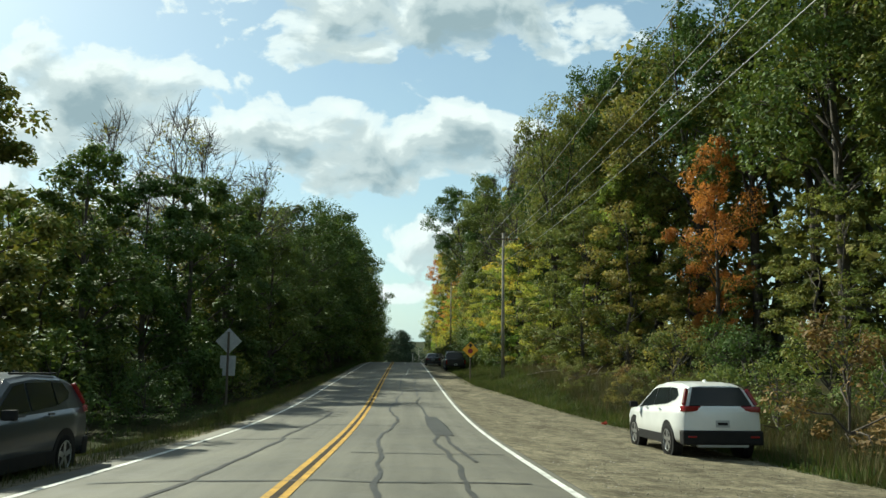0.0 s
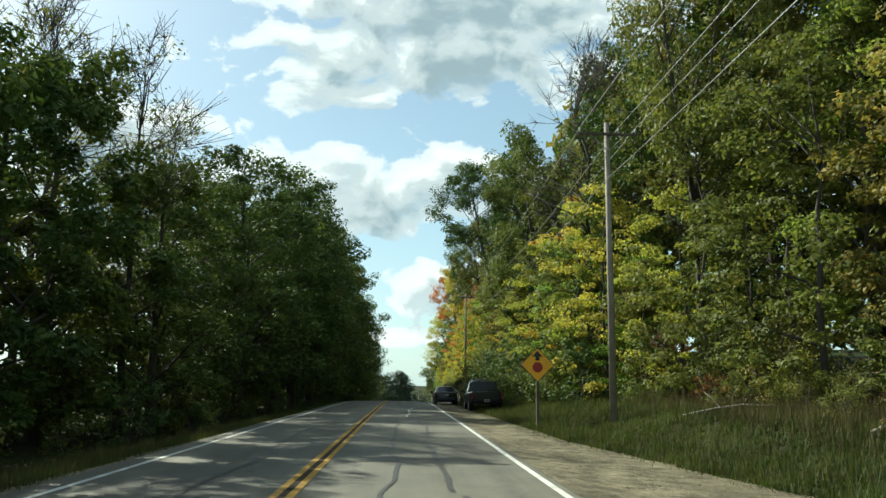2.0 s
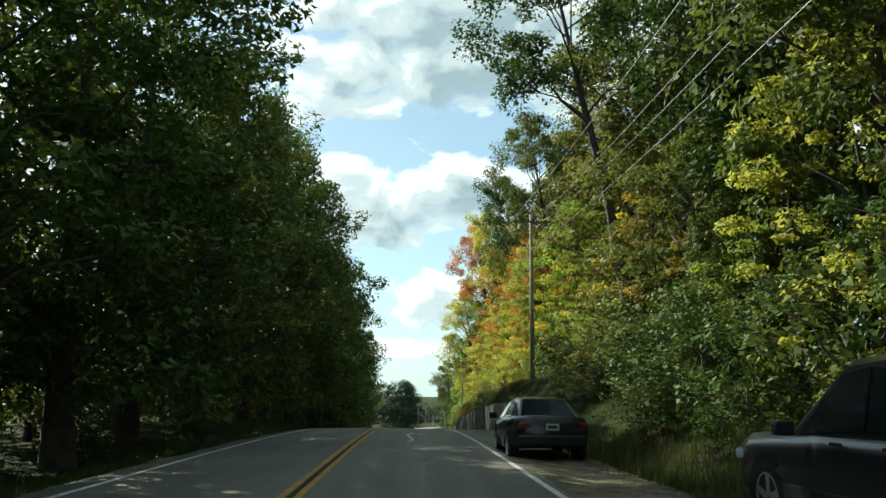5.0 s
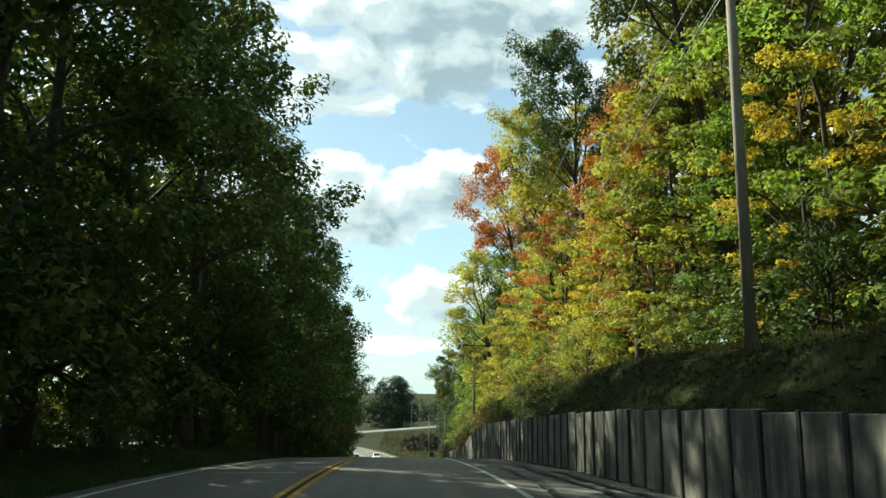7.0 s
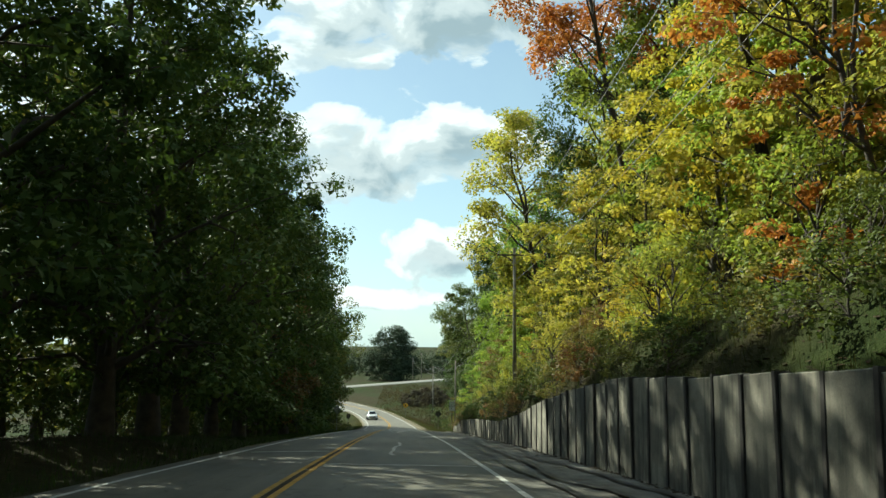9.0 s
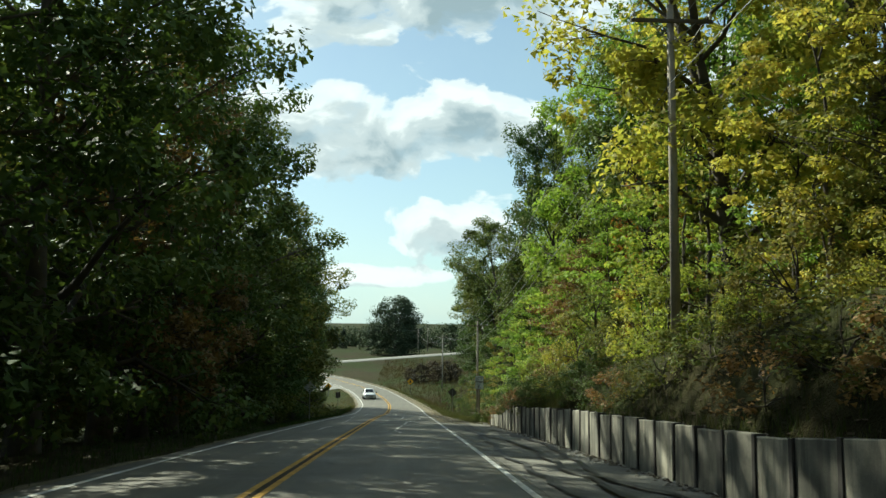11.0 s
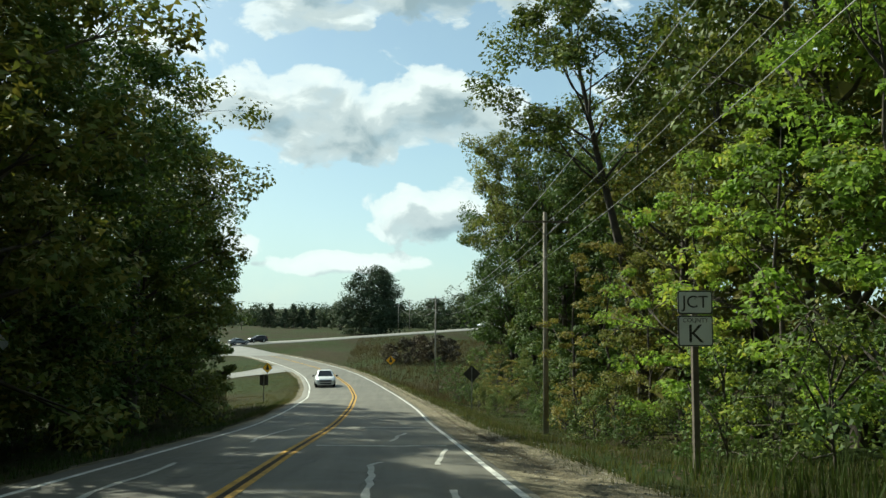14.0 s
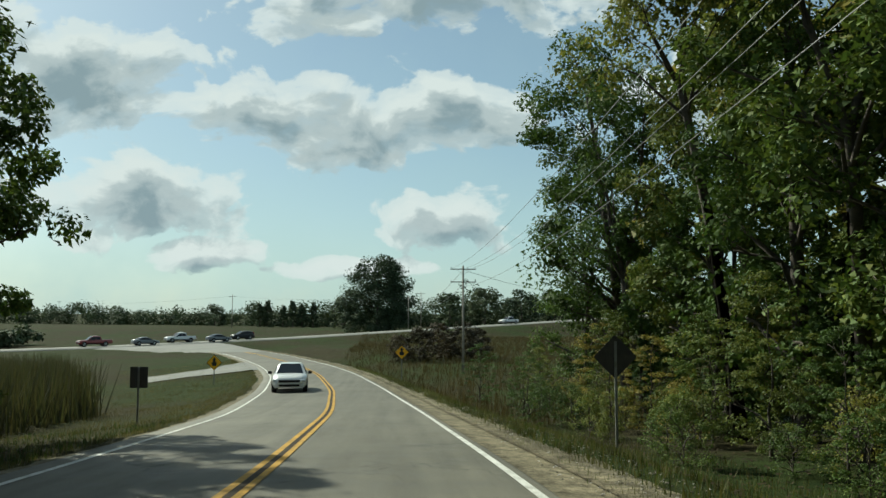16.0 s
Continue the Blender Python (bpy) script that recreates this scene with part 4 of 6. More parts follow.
    for x, y, mat, text in ((7.6, 152, GOLD_LEAF, "golden shrub above the wall"), (7.4, 156, BROWN_LEAF, "shrub in reddish brown leaf above the wall"), (7.8, 161, BROWN_LEAF, "shrub in reddish brown leaf above the wall")):
        plant("shrub", x, y, rng.uniform(0.5, 0.7), mat=mat, label=text)

    # low growth that hangs over the top of the wall
    def wall_growth(y):
        r = rng.uniform()
        mat, text = (BROWN_LEAF, "low dry brown growth over the wall") if r < 0.25 else (OLIVE_LEAF, "low olive growth over the wall") if r < 0.55 else (OAK_LEAF, "low dark green growth over the wall")
        plant("shade_shrub", 5.75 + rng.uniform(-0.25, 0.7), y, rng.uniform(0.22, 0.42), mat=mat, label=text, wide=1.3)

    row(127, 198, 1.7, wall_growth)
    row(102, 127, 3.4, lambda y: plant("shrub", 8.9 + rng.uniform(-0.4, 0.8), y, rng.uniform(0.4, 0.7), mat=OLIVE_LEAF, label="olive shrub at the top of the bank"))
    # dark thicket behind the parked vehicles
    row(66, 101, 2.4, lambda y: plant("shade_shrub", lerp(y, [66, 80, 101], [8.6, 8.2, 7.2]) + rng.uniform(-0.5, 0.9), y, rng.uniform(0.75, 1.15), mat=OAK_LEAF, label="dark green shrub behind the shaded shoulder"))
    row(72, 100, 5.5, lambda y: plant("oak", 10.4 + rng.uniform(-0.6, 0.6), y, rng.uniform(0.42, 0.55), label="young dark green oak at the edge of the wood"))
    for x, y, sc in ((11.5, 50, 1.15), (12.6, 54, 1.3), (13.4, 46.5, 1.1), (10.9, 57, 1.15)):
        plant("young", x, y, sc, mat=OLIVE_LEAF, label="young tree in olive leaf at the corner of the wood")
    plant("tall", 14.6, 52.5, 0.8, mat=LIME_LEAF, label="tall woodland tree in yellow-green leaf")
    plant("young", 10.4, 69, 1.25, mat=OLIVE_LEAF, label="young tree in olive leaf at the edge of the wood")
    plant("young", 11.0, 75, 1.3, mat=GOLD_LEAF, label="maple turning golden at the edge of the wood")
    for y in (246, 252, 258, 264, 270):
        plant("oak", 13.6 + rng.uniform(-0.6, 0.6), y, rng.uniform(0.7, 0.85), label="dense dark green oak at the end of the wood")
    row(97, 200, 3.8, lambda y: plant("shrub", 11.4 + rng.uniform(-0.8, 0.8), y, rng.uniform(0.9, 1.3), mat=OLIVE_LEAF, label="olive shrub under the trees on the bank"))
    row(236, 274, 3.0, lambda y: plant("shrub", 9.6 + rng.uniform(-0.5, 1.5), y, rng.uniform(0.35, 0.6), mat=OLIVE_LEAF, label="olive shrub under the trees"))
    plant("young", 9.6, 66, 1.1)
    plant("young", 9.2, 71, 1.15)
    plant("young", 9.0, 77, 1.05)

    # brush and saplings
    def brush(y):
        x = lerp(y, [0, 16, 40, 58, 75, 104], [10.6, 10.4, 12.6, 10.0, 8.6, 7.6]) + rng.uniform(-0.6, 3.5)
        r = rng.uniform()
        mat, text = (BROWN_LEAF, "dry brown shrub beside the road") if r < 0.14 else (OLIVE_LEAF, "olive shrub beside the road") if r < 0.6 else (OAK_LEAF, "green leafy shrub beside the road") if r < 0.8 or y < 48 else (None, "")
        plant("shrub", x, y, rng.uniform(0.45, 1.0), mat=mat, label=text)

    row(3, 104, 2.0, brush)
    row(24, 58, 1.5, lambda y: plant("shrub", lerp(y, [24, 40, 58], [10.2, 9.6, 9.0]) + rng.uniform(-0.5, 2.2), y, rng.uniform(0.18, 0.42), wide=1.35, mat=BROWN_LEAF if rng.uniform() < 0.4 else OLIVE_LEAF, label="low rank brush in the roadside clearing"))
    row(128, 196, 2.3, lambda y: plant("shrub", 6.9 + rng.uniform(-0.3, 1.5), y, rng.uniform(0.35, 0.85), mat=None if rng.uniform() < 0.55 else OLIVE_LEAF))
    row(98, 200, 6.0, lambda y: deep("right", 13.5 + rng.uniform(-1, 1), y, rng.uniform(0.30, 0.42)))
    # mostly dark oak leaf from 216 on, cloud shade put into the colour
    row(198, 274, 2.2, lambda y: plant("shrub", 7.4 + rng.uniform(-0.2, 1.6), y, rng.uniform(0.4, 0.9) * (0.6 if y > 234 else 1.0), mat=OAK_LEAF if rng.uniform() < (0.4 if y < 216 else 0.9) else OLIVE_LEAF if y > 205 else None))
    row(20, 250, 5.5, lambda y: plant("shade_shrub", lerp(y, [0, 60, 95, 110, 250], [-10.5, -8.8, -8.8, -9.8, -9.8]) + rng.uniform(-1, 0.4), y, rng.uniform(0.35, 0.75) * lerp(y, [95, 110], [1.0, 0.7]), mat=OAK_LEAF, label="low green shrub at the shaded edge of the wood"))

    g = np.random.default_rng(79)
    for y in np.arange(88.0, 101.0, 0.9):
        plant("shade_shrub", 6.9 + g.uniform(-0.4, 1.2), y, g.uniform(0.25, 0.5), turn=g.uniform(0, 360), pick=int(g.integers(3)), wide=1.35, mat=OAK_LEAF, label="low dark green shrub on the bank behind the shoulder")
    g = np.random.default_rng(78)
    for y in np.arange(94.0, 121.0, 1.5):
        plant("shade_shrub", 8.5 + g.uniform(-0.6, 0.8), y, g.uniform(0.4, 0.8), turn=g.uniform(0, 360), pick=int(g.integers(3)), wide=1.2, mat=OAK_LEAF, label="dark green shrub at the top of the grassy bank")
    g = np.random.default_rng(77)
    for y in np.arange(184.5, 200.5, 1.1):
        dry = g.uniform() < 0.5
        plant("shade_shrub", 5.2 + g.uniform(-0.1, 0.35), y + g.uniform(-0.3, 0.3), g.uniform(0.20, 0.34), turn=g.uniform(0, 360), pick=int(g.integers(3)), wide=1.3,
              mat=BROWN_LEAF if dry else OAK_LEAF, label="low dry brown growth over the low end of the wall" if dry else "low green growth over the low end of the wall")
    plant("oak", -11.9, 250.8, 0.95, turn=60, wide=0.80, pick=1, label="tree in thin dark leaf at the end of the wood")
    build_deep("left", OAK_LEAF, "dark interior of the wood with crowded green trees")
    build_deep("right", OLIVE_LEAF, "interior of the wood with crowded olive trees")

    # across the valley
    plant("dome", -4.0, 462, 1.14)
    for x, y, sc in ((1.2, 324, 0.24), (3.6, 321, 0.31), (6.2, 324, 0.33), (8.8, 322, 0.34), (11.2, 326, 0.28)):
        plant("far", x, y, sc, mat=THICKET_LEAF, label="dark bushy thicket in the rough field")
    for x, y in ((6.2, 262), (7.0, 268), (8.6, 272), (5.8, 277), (10, 280)):
        plant("young", x, y, rng.uniform(0.28, 0.45), mat=OAK_LEAF, label="small thin sapling in the rough field")
    for x, y, sc in ((18, 470, 0.8), (30, 480, 0.85), (44, 492, 0.8), (58, 505, 0.9), (74, 520, 0.9), (-16, 500, 0.6), (-70, 545, 0.6)):
        plant("far", x, y, sc * 1.18 * rng.uniform(0.9, 1.15), wide=1.15)
    for x, y in ((-33, 520), (-36.5, 522), (-40, 521), (-46, 524), (-49, 525), (-29, 521)):
        plant("conifer", x, y, rng.uniform(0.85, 1.1))
    # the wooded skyline
    g = np.random.default_rng(5)
    cents, rad = [], []
    for x0, y0, x1, y1, h, n in ((-420, 690, -60, 580, 8.5, 760), (-60, 580, 40, 535, 10, 300), (20, 500, 190, 590, 14, 420), (-700, 800, -300, 720, 14, 420)):
        for t in g.uniform(0, 1, n):
            x, y = x0 + (x1 - x0) * t + g.normal() * 4, y0 + (y1 - y0) * t + g.normal() * 6
            top = h * (0.75 + 0.35 * math.sin(t * 31) * math.sin(t * 12.7 + 1))
            cents.append((x, y, gz(x, y) + top * g.uniform(0.1, 1.0)))
            rad.append(g.uniform(2.6, 4.4))
    # brush along the far side of the highway
    for t in g.uniform(0, 1, 420):
        x = -260 + 190 * t
        y = float(np.interp(x, [p[0] for p in HW], [p[1] for p in HW])) + g.uniform(14, 30)
        cents.append((x, y, gz(x, y) + (2.6 + 2.0 * (0.5 + 0.5 * math.sin(t * 23))) * g.uniform(0.0, 1.0)))
        rad.append(g.uniform(1.3, 2.4))
    tagged(new("far_woods", leaf_mesh("far_woods", cents, rad, 70, 0.85, DARK_LEAF, 0.8, 77, 3)), "dark wooded skyline beyond the fields", "woods", kind="stuff")

plant_woods()

# ---------------------------------------------------------------- more materials


def b_concrete(k, out):
    p = place(k)
    info = k.n("ShaderNodeObjectInfo").outputs["Random"]
    runs = k.noise(k.vec("MULTIPLY", p, (5.0, 5.0, 0.7)), 1.0, 5.0)
    big, small = k.noise(p, 1.3, 5.0), k.noise(p, 45.0, 4.0)
    c = k.mix(k.ramp(big, [(0.42, 0.0), (0.58, 1.0)]), (0.310, 0.290, 0.230), (0.165, 0.157, 0.126))
    c = k.mix(k.ramp(runs, [(0.44, 0.0), (0.62, 0.85)]), c, (0.085, 0.086, 0.070))
    c = k.mix(0.5, c, k.ramp(info, [(0.0, 0.36), (1.0, 0.60)]), "OVERLAY")
    c = k.mix(0.3, c, k.ramp(small, [(0.25, 0.25), (0.75, 0.75)]), "OVERLAY")
    shader(k, out, c, 0.92, 0.0, small, 0.3, 0.01)


CONCRETE = material("stained_concrete", b_concrete)
POST_STEEL = material("rusty_dark_steel", m_mottled((0.060, 0.052, 0.044), (0.032, 0.030, 0.028), 3.0, 0.8, 40.0))
ALU = material("dull_aluminium", m_mottled((0.40, 0.41, 0.41), (0.30, 0.31, 0.31), 3.0, 0.5, 30.0, metal=0.3))
SIGN_YELLOW = material("sign_yellow", m_mottled((0.90, 0.45, 0.012), (0.84, 0.41, 0.012), 3.0, 0.45, 30.0, wear=0.1))
SIGN_BLACK = material("sign_black", m_plain((0.012, 0.012, 0.012), 0.5))
SIGN_RED = material("sign_red", m_plain((0.30, 0.020, 0.022), 0.45))
SIGN_WHITE = material("sign_white", m_mottled((0.66, 0.67, 0.66), (0.58, 0.59, 0.58), 3.0, 0.5, 30.0, wear=0.1))
GALV = material("galvanised_post", m_mottled((0.30, 0.30, 0.29), (0.20, 0.19, 0.17), 4.0, 0.55, 40.0, metal=0.4))
SIGN_WOOD = material("dark_weathered_wood", m_mottled((0.115, 0.095, 0.072), (0.070, 0.058, 0.045), 1.5, 0.9, 40.0, strength=0.4))
CABLE = material("cable", m_plain((0.17, 0.17, 0.165), 0.55, 0.3))
RUBBER = material("tyre_rubber", m_mottled((0.009, 0.009, 0.009), (0.014, 0.013, 0.012), 8.0, 0.9, 60.0, spec=0.12))
ALLOY = material("alloy_rim", m_plain((0.42, 0.43, 0.44), 0.3, 0.8))
GLASS = material("tinted_car_glass", b_glass)
TRIM = material("black_plastic_trim", m_mottled((0.010, 0.010, 0.011), (0.014, 0.014, 0.014), 6.0, 0.7, 60.0, spec=0.2))
LAMP_RED = material("red_lamp_lens", m_plain((0.17, 0.010, 0.012), 0.2))
LAMP_CLEAR = material("clear_lamp_lens", m_plain((0.62, 0.65, 0.68), 0.12, 0.2))
PLATE = material("number_plate", m_plain((0.34, 0.35, 0.35), 0.5))
CHROME = material("chrome", m_plain((0.62, 0.63, 0.65), 0.15, 1.0))


def paint(name, colour):
    return material(name, lambda k, out: shader(k, out, k.mix(0.25, colour, k.ramp(k.noise(local(k), 2.2, 4.0), [(0.3, 0.3), (0.7, 0.65)]), "OVERLAY"), 0.32, 0.0, coat_weight=0.6 if max(colour) > 0.1 else 0.3, coat_roughness=0.08, specular_ior_level=0.5 if max(colour) > 0.1 else 0.3))


BROWN_WEED = material("dark_weeds", m_leaf([(0.0, (0.035, 0.045, 0.014)), (0.6, (0.070, 0.060, 0.022)), (1.0, (0.110, 0.080, 0.035))], 0.8, 0.2))


# ---------------------------------------------------------------- vehicles
def loft(rings, cap=True):
    bm = bmesh.new()
    rows_ = [[bm.verts.new(p) for p in ring] for ring in rings]
    n = len(rows_[0])
    for a, b in zip(rows_, rows_[1:]):
        for i in range(n):
            bm.faces.new((a[i], a[(i + 1) % n], b[(i + 1) % n], b[i]))
    if cap:
        bm.faces.new(list(reversed(rows_[0])))
        bm.faces.new(rows_[-1])
    bmesh.ops.recalc_face_normals(bm, faces=bm.faces)
    return bm


def pane(points, push=0.006):
    """A flat pane with a little thickness, laid just proud of the body."""
    p = [Vector(q) for q in points]
    nrm = (p[1] - p[0]).cross(p[2] - p[0]).normalized() * push
    bm = bmesh.new()
    lo, hi = [bm.verts.new(q - nrm * 0.6) for q in p], [bm.verts.new(q + nrm) for q in p]
    bm.faces.new(hi)
    bm.faces.new(list(reversed(lo)))
    for i in range(len(p)):
        bm.faces.new((lo[i], lo[(i + 1) % len(p)], hi[(i + 1) % len(p)], hi[i]))
    bmesh.ops.recalc_face_normals(bm, faces=bm.faces)
    return bm


def shrink(points, by):
    p = [Vector(q) for q in points]
    c = sum(p, Vector()) / len(p)
    return [q + (c - q).normalized() * min(by, 0.45 * (c - q).length) for q in p]


SPEC = {
    # stations of the lower body: place, underside, top of the side, half width; then of the cabin: place, top, half width of the roof
    "suv": dict(body=[(-2.30, 0.42, 1.06, 0.80), (-2.23, 0.36, 1.15, 0.90), (-1.6, 0.30, 1.15, 0.925), (0.0, 0.28, 1.09, 0.925), (0.95, 0.28, 1.05, 0.925), (1.15, 0.29, 1.04, 0.915), (1.9, 0.34, 0.97, 0.87), (2.20, 0.40, 0.85, 0.76), (2.28, 0.46, 0.72, 0.66)],
                cabin=[(-2.20, 1.16, 0.84), (-1.98, 1.59, 0.655), (-1.5, 1.675, 0.65), (-0.5, 1.69, 0.65), (0.2, 1.62, 0.65), (1.12, 1.06, 0.82)], r=0.36, axles=(-1.33, 1.33), rack=True),
    "sedan": dict(body=[(-2.36, 0.42, 0.88, 0.72), (-2.28, 0.34, 0.97, 0.84), (-1.6, 0.26, 1.00, 0.905), (0.0, 0.24, 0.96, 0.91), (0.9, 0.24, 0.92, 0.905), (1.7, 0.26, 0.84, 0.87), (2.2, 0.32, 0.72, 0.78), (2.36, 0.40, 0.58, 0.62)],
                  cabin=[(-1.80, 0.98, 0.76), (-1.05, 1.40, 0.60), (-0.4, 1.46, 0.60), (0.25, 1.41, 0.60), (1.08, 0.93, 0.78)], r=0.32, axles=(-1.38, 1.36), rack=False),
    "pickup": dict(body=[(-2.92, 0.52, 1.12, 0.92), (-2.88, 0.50, 1.16, 0.97), (-1.7, 0.42, 1.16, 0.985), (-0.75, 0.40, 1.16, 0.985), (0.9, 0.38, 1.14, 0.985), (1.1, 0.38, 1.13, 0.98), (2.4, 0.42, 1.08, 0.94), (2.80, 0.48, 0.98, 0.86), (2.90, 0.55, 0.80, 0.76)],
                   cabin=[(-1.05, 1.16, 0.88), (-0.90, 1.80, 0.74), (-0.4, 1.92, 0.74), (0.45, 1.87, 0.73), (1.35, 1.14, 0.88)], r=0.40, axles=(-1.75, 1.85), rack=False),
}


def make_car(kind, colour, m, label, lights=True, category="car", group="parked vehicles", dark_lower=True):
    sp = SPEC[kind]
    ob = thing("pickup_truck" if kind == "pickup" else "car", m, label, category, group)
    rings = []
    for y, lo, top, w in sp["body"]:
        mid = lo + (top - lo) * 0.45
        half = [(w * 0.90, lo), (w * 0.985, lo + 0.10), (w, mid), (w * 0.985, mid + (top - mid) * 0.6), (w * 0.93, top), (w * 0.55, top + 0.035)]
        rings.append([(x, y, z) for x, z in half] + [(-x, y, z) for x, z in reversed(half)])
    bm = loft(rings)
    bmesh.ops.bevel(bm, geom=[e for e in bm.edges if e.calc_face_angle(0) > 0.6], offset=0.03, segments=2, affect="EDGES")
    part("body", bm, colour, ob, smooth=True)
    belt_y = [b[0] for b in sp["body"]]
    cab, crings = sp["cabin"], []
    for y, top, w in cab:
        belt = float(np.interp(y, belt_y, [b[2] for b in sp["body"]])) - 0.03
        bw = float(np.interp(y, belt_y, [b[3] for b in sp["body"]])) * 0.93
        top = max(top, belt + 0.02)
        half = [(bw, belt), (w + (bw - w) * 0.15, top - 0.09 * min(1, (top - belt) * 3)), (w * 0.9, top - 0.02), (w * 0.5, top + 0.012)]
        crings.append([(x, y, z) for x, z in half] + [(-x, y, z) for x, z in reversed(half)])
    bm = loft(crings)
    part("cabin", bm, colour, ob, smooth=False)
    # glass: rear, windscreen and the side windows between the pillars
    n = len(crings)
    first, second, last, fourth = crings[0], crings[1], crings[-1], crings[-2]
    part("rear_window", pane(shrink([first[2], second[2], second[-3], first[-3]], 0.05), 0.05), GLASS, ob, "dark tinted rear window")
    part("windscreen", pane(shrink([last[2], fourth[2], fourth[-3], last[-3]], 0.05)[::-1], 0.04), GLASS, ob, "dark windscreen")
    for side in (1, -1):
        get = (lambda ring, i: Vector(ring[i]) if side > 0 else Vector(ring[-1 - i]))
        ys = [c[0] for c in cab]

        def skin(y, f):
            lo_, hi_ = [Vector([float(np.interp(y, ys, [get(r_, i)[k_] for r_ in crings])) for k_ in range(3)]) for i in (0, 1)]
            return lo_.lerp(hi_, f)

        if kind == "suv":
            bays = [[(0.98, 0.14), (0.16, 0.90), (-0.16, 0.93), (-0.16, 0.10)], [(-0.22, 0.10), (-0.22, 0.93), (-1.08, 0.93), (-1.08, 0.16)], [(-1.13, 0.17), (-1.13, 0.93), (-1.52, 0.90), (-1.70, 0.62), (-1.58, 0.36)]]
        elif kind == "sedan":
            bays = [[(0.92, 0.14), (0.24, 0.90), (-0.12, 0.93), (-0.12, 0.10)], [(-0.18, 0.10), (-0.18, 0.93), (-0.92, 0.90), (-1.30, 0.30), (-1.28, 0.12)]]
        else:
            bays = [[(1.15, 0.14), (0.46, 0.90), (-0.02, 0.93), (-0.02, 0.10)], [(-0.08, 0.10), (-0.08, 0.93), (-0.78, 0.90), (-0.90, 0.12)]]
        for bay in bays:
            p = [skin(y_, f_) + Vector((side * 0.012, 0, 0.004)) for y_, f_ in bay]
            part("side_window", pane(p if side < 0 else p[::-1]), GLASS, ob, "dark tinted side window")
        mirror_y = cab[-1][0] - 0.25
        part("wing_mirror", box((0.20, 0.12, 0.15), (side * (sp["body"][4][3] + 0.12), mirror_y, cab[-1][1] + 0.04), 0.03), TRIM, ob, "black door mirror")
        for hy in ((-0.75, 0.25) if kind != "pickup" else (-0.5, 0.35)):
            part("door_handle", box((0.03, 0.20, 0.035), (side * (sp["body"][3][3] * 0.985 + 0.005), hy, cab[0][1] - 0.10), 0.01), colour, ob)
        part("sill", box((0.06, sp["axles"][1] - sp["axles"][0] - 0.8, 0.22), (side * (sp["body"][3][3] - 0.025), 0, sp["body"][3][1] + 0.10), 0.02), TRIM, ob, "black plastic sill")
    y0, lo0, t0, w0 = sp["body"][0]
    y1, lo1, t1, w1 = sp["body"][-1]
    wide0, wide1 = sp["body"][1][3], sp["body"][-2][3]
    part("rear_bumper", box((wide0 * (2.02 if kind == "suv" else 1.9), 0.26 if kind == "suv" else 0.20, 0.32 if kind == "suv" else 0.26), (0, y0 + 0.09, lo0 + 0.06), 0.05), TRIM if kind != "sedan" else colour, ob, "rear bumper")
    part("front_bumper", box((wide1 * 1.9, 0.24, 0.26), (0, y1 - 0.14, lo1 - 0.02), 0.06), TRIM if kind == "suv" else colour, ob, "front bumper")
    part("grille", box((wide1 * 1.35, 0.06, 0.13), (0, y1 - 0.015, (lo1 + t1) / 2 + 0.09), 0.02), TRIM, ob, "black front grille")
    part("air_intake", box((wide1 * 1.3, 0.05, 0.10), (0, y1 - 0.005, lo1 - 0.03), 0.02), TRIM, ob, "black lower air intake")
    plate_y, plate_z = (y0 - 0.05, lo0 + 0.13) if kind == "pickup" else (y0 - 0.012, lo0 + 0.36)
    part("number_plate", box((0.31, 0.02, 0.155), (0, plate_y, plate_z), 0.004), PLATE, ob, "pale number plate with unreadable dark bars")
    part("plate_bar", box((0.22, 0.01, 0.06), (0, plate_y - 0.009, plate_z)), TRIM, ob)
    if kind == "suv":
        part("chrome_strip", box((1.30, 0.03, 0.045), (0, y0 + 0.055, 1.125), 0.012), CHROME, ob, "thin chrome strip under the rear window")
        part("badge", box((0.13, 0.02, 0.10), (0, y0 + 0.02, 1.03), 0.03), CHROME, ob, "small chrome badge")
        part("skid_plate", box((1.15, 0.12, 0.10), (0, y0 + 0.05, lo0 - 0.10), 0.03), ALU, ob, "grey lower bumper insert")
        for side in (1, -1):
            part("reflector", box((0.20, 0.02, 0.045), (side * 0.70, y0 - 0.045, lo0 + 0.08), 0.008), LAMP_RED, ob, "red bumper reflector")
            part("tailgate_seam", box((0.012, 0.012, 0.46), (side * 0.70, y0 + 0.012, 0.80), 0.0), TRIM, ob, "dark seam of the tailgate")
    for side in (1, -1):
        if kind == "suv":
            bm = box((0.085, 0.08, 0.42), (side * 0.755, y0 + 0.185, 1.36), 0.03, turn=Matrix.Rotation(radians(side * -22), 4, "Y") @ Matrix.Rotation(radians(-25), 4, "X"))
            box((0.44, 0.22, 0.13), (side * 0.665, y0 + 0.10, 1.10), 0.04, bm, Matrix.Rotation(radians(side * -12), 4, "Z"))
        elif kind == "pickup":
            bm = box((0.13, 0.10, 0.42), (side * (wide0 - 0.07), y0 + 0.03, 0.92), 0.03)
        else:
            bm = box((0.34, 0.12, 0.15), (side * 0.62, y0 + 0.06, 0.80), 0.03)
        part("tail_light", bm, LAMP_RED, ob, "red tail light")
        part("headlight", box((0.34, 0.26, 0.13), (side * (wide1 - 0.14), y1 - 0.16, t1 + 0.02), 0.04), LAMP_CLEAR, ob, "clear headlight")
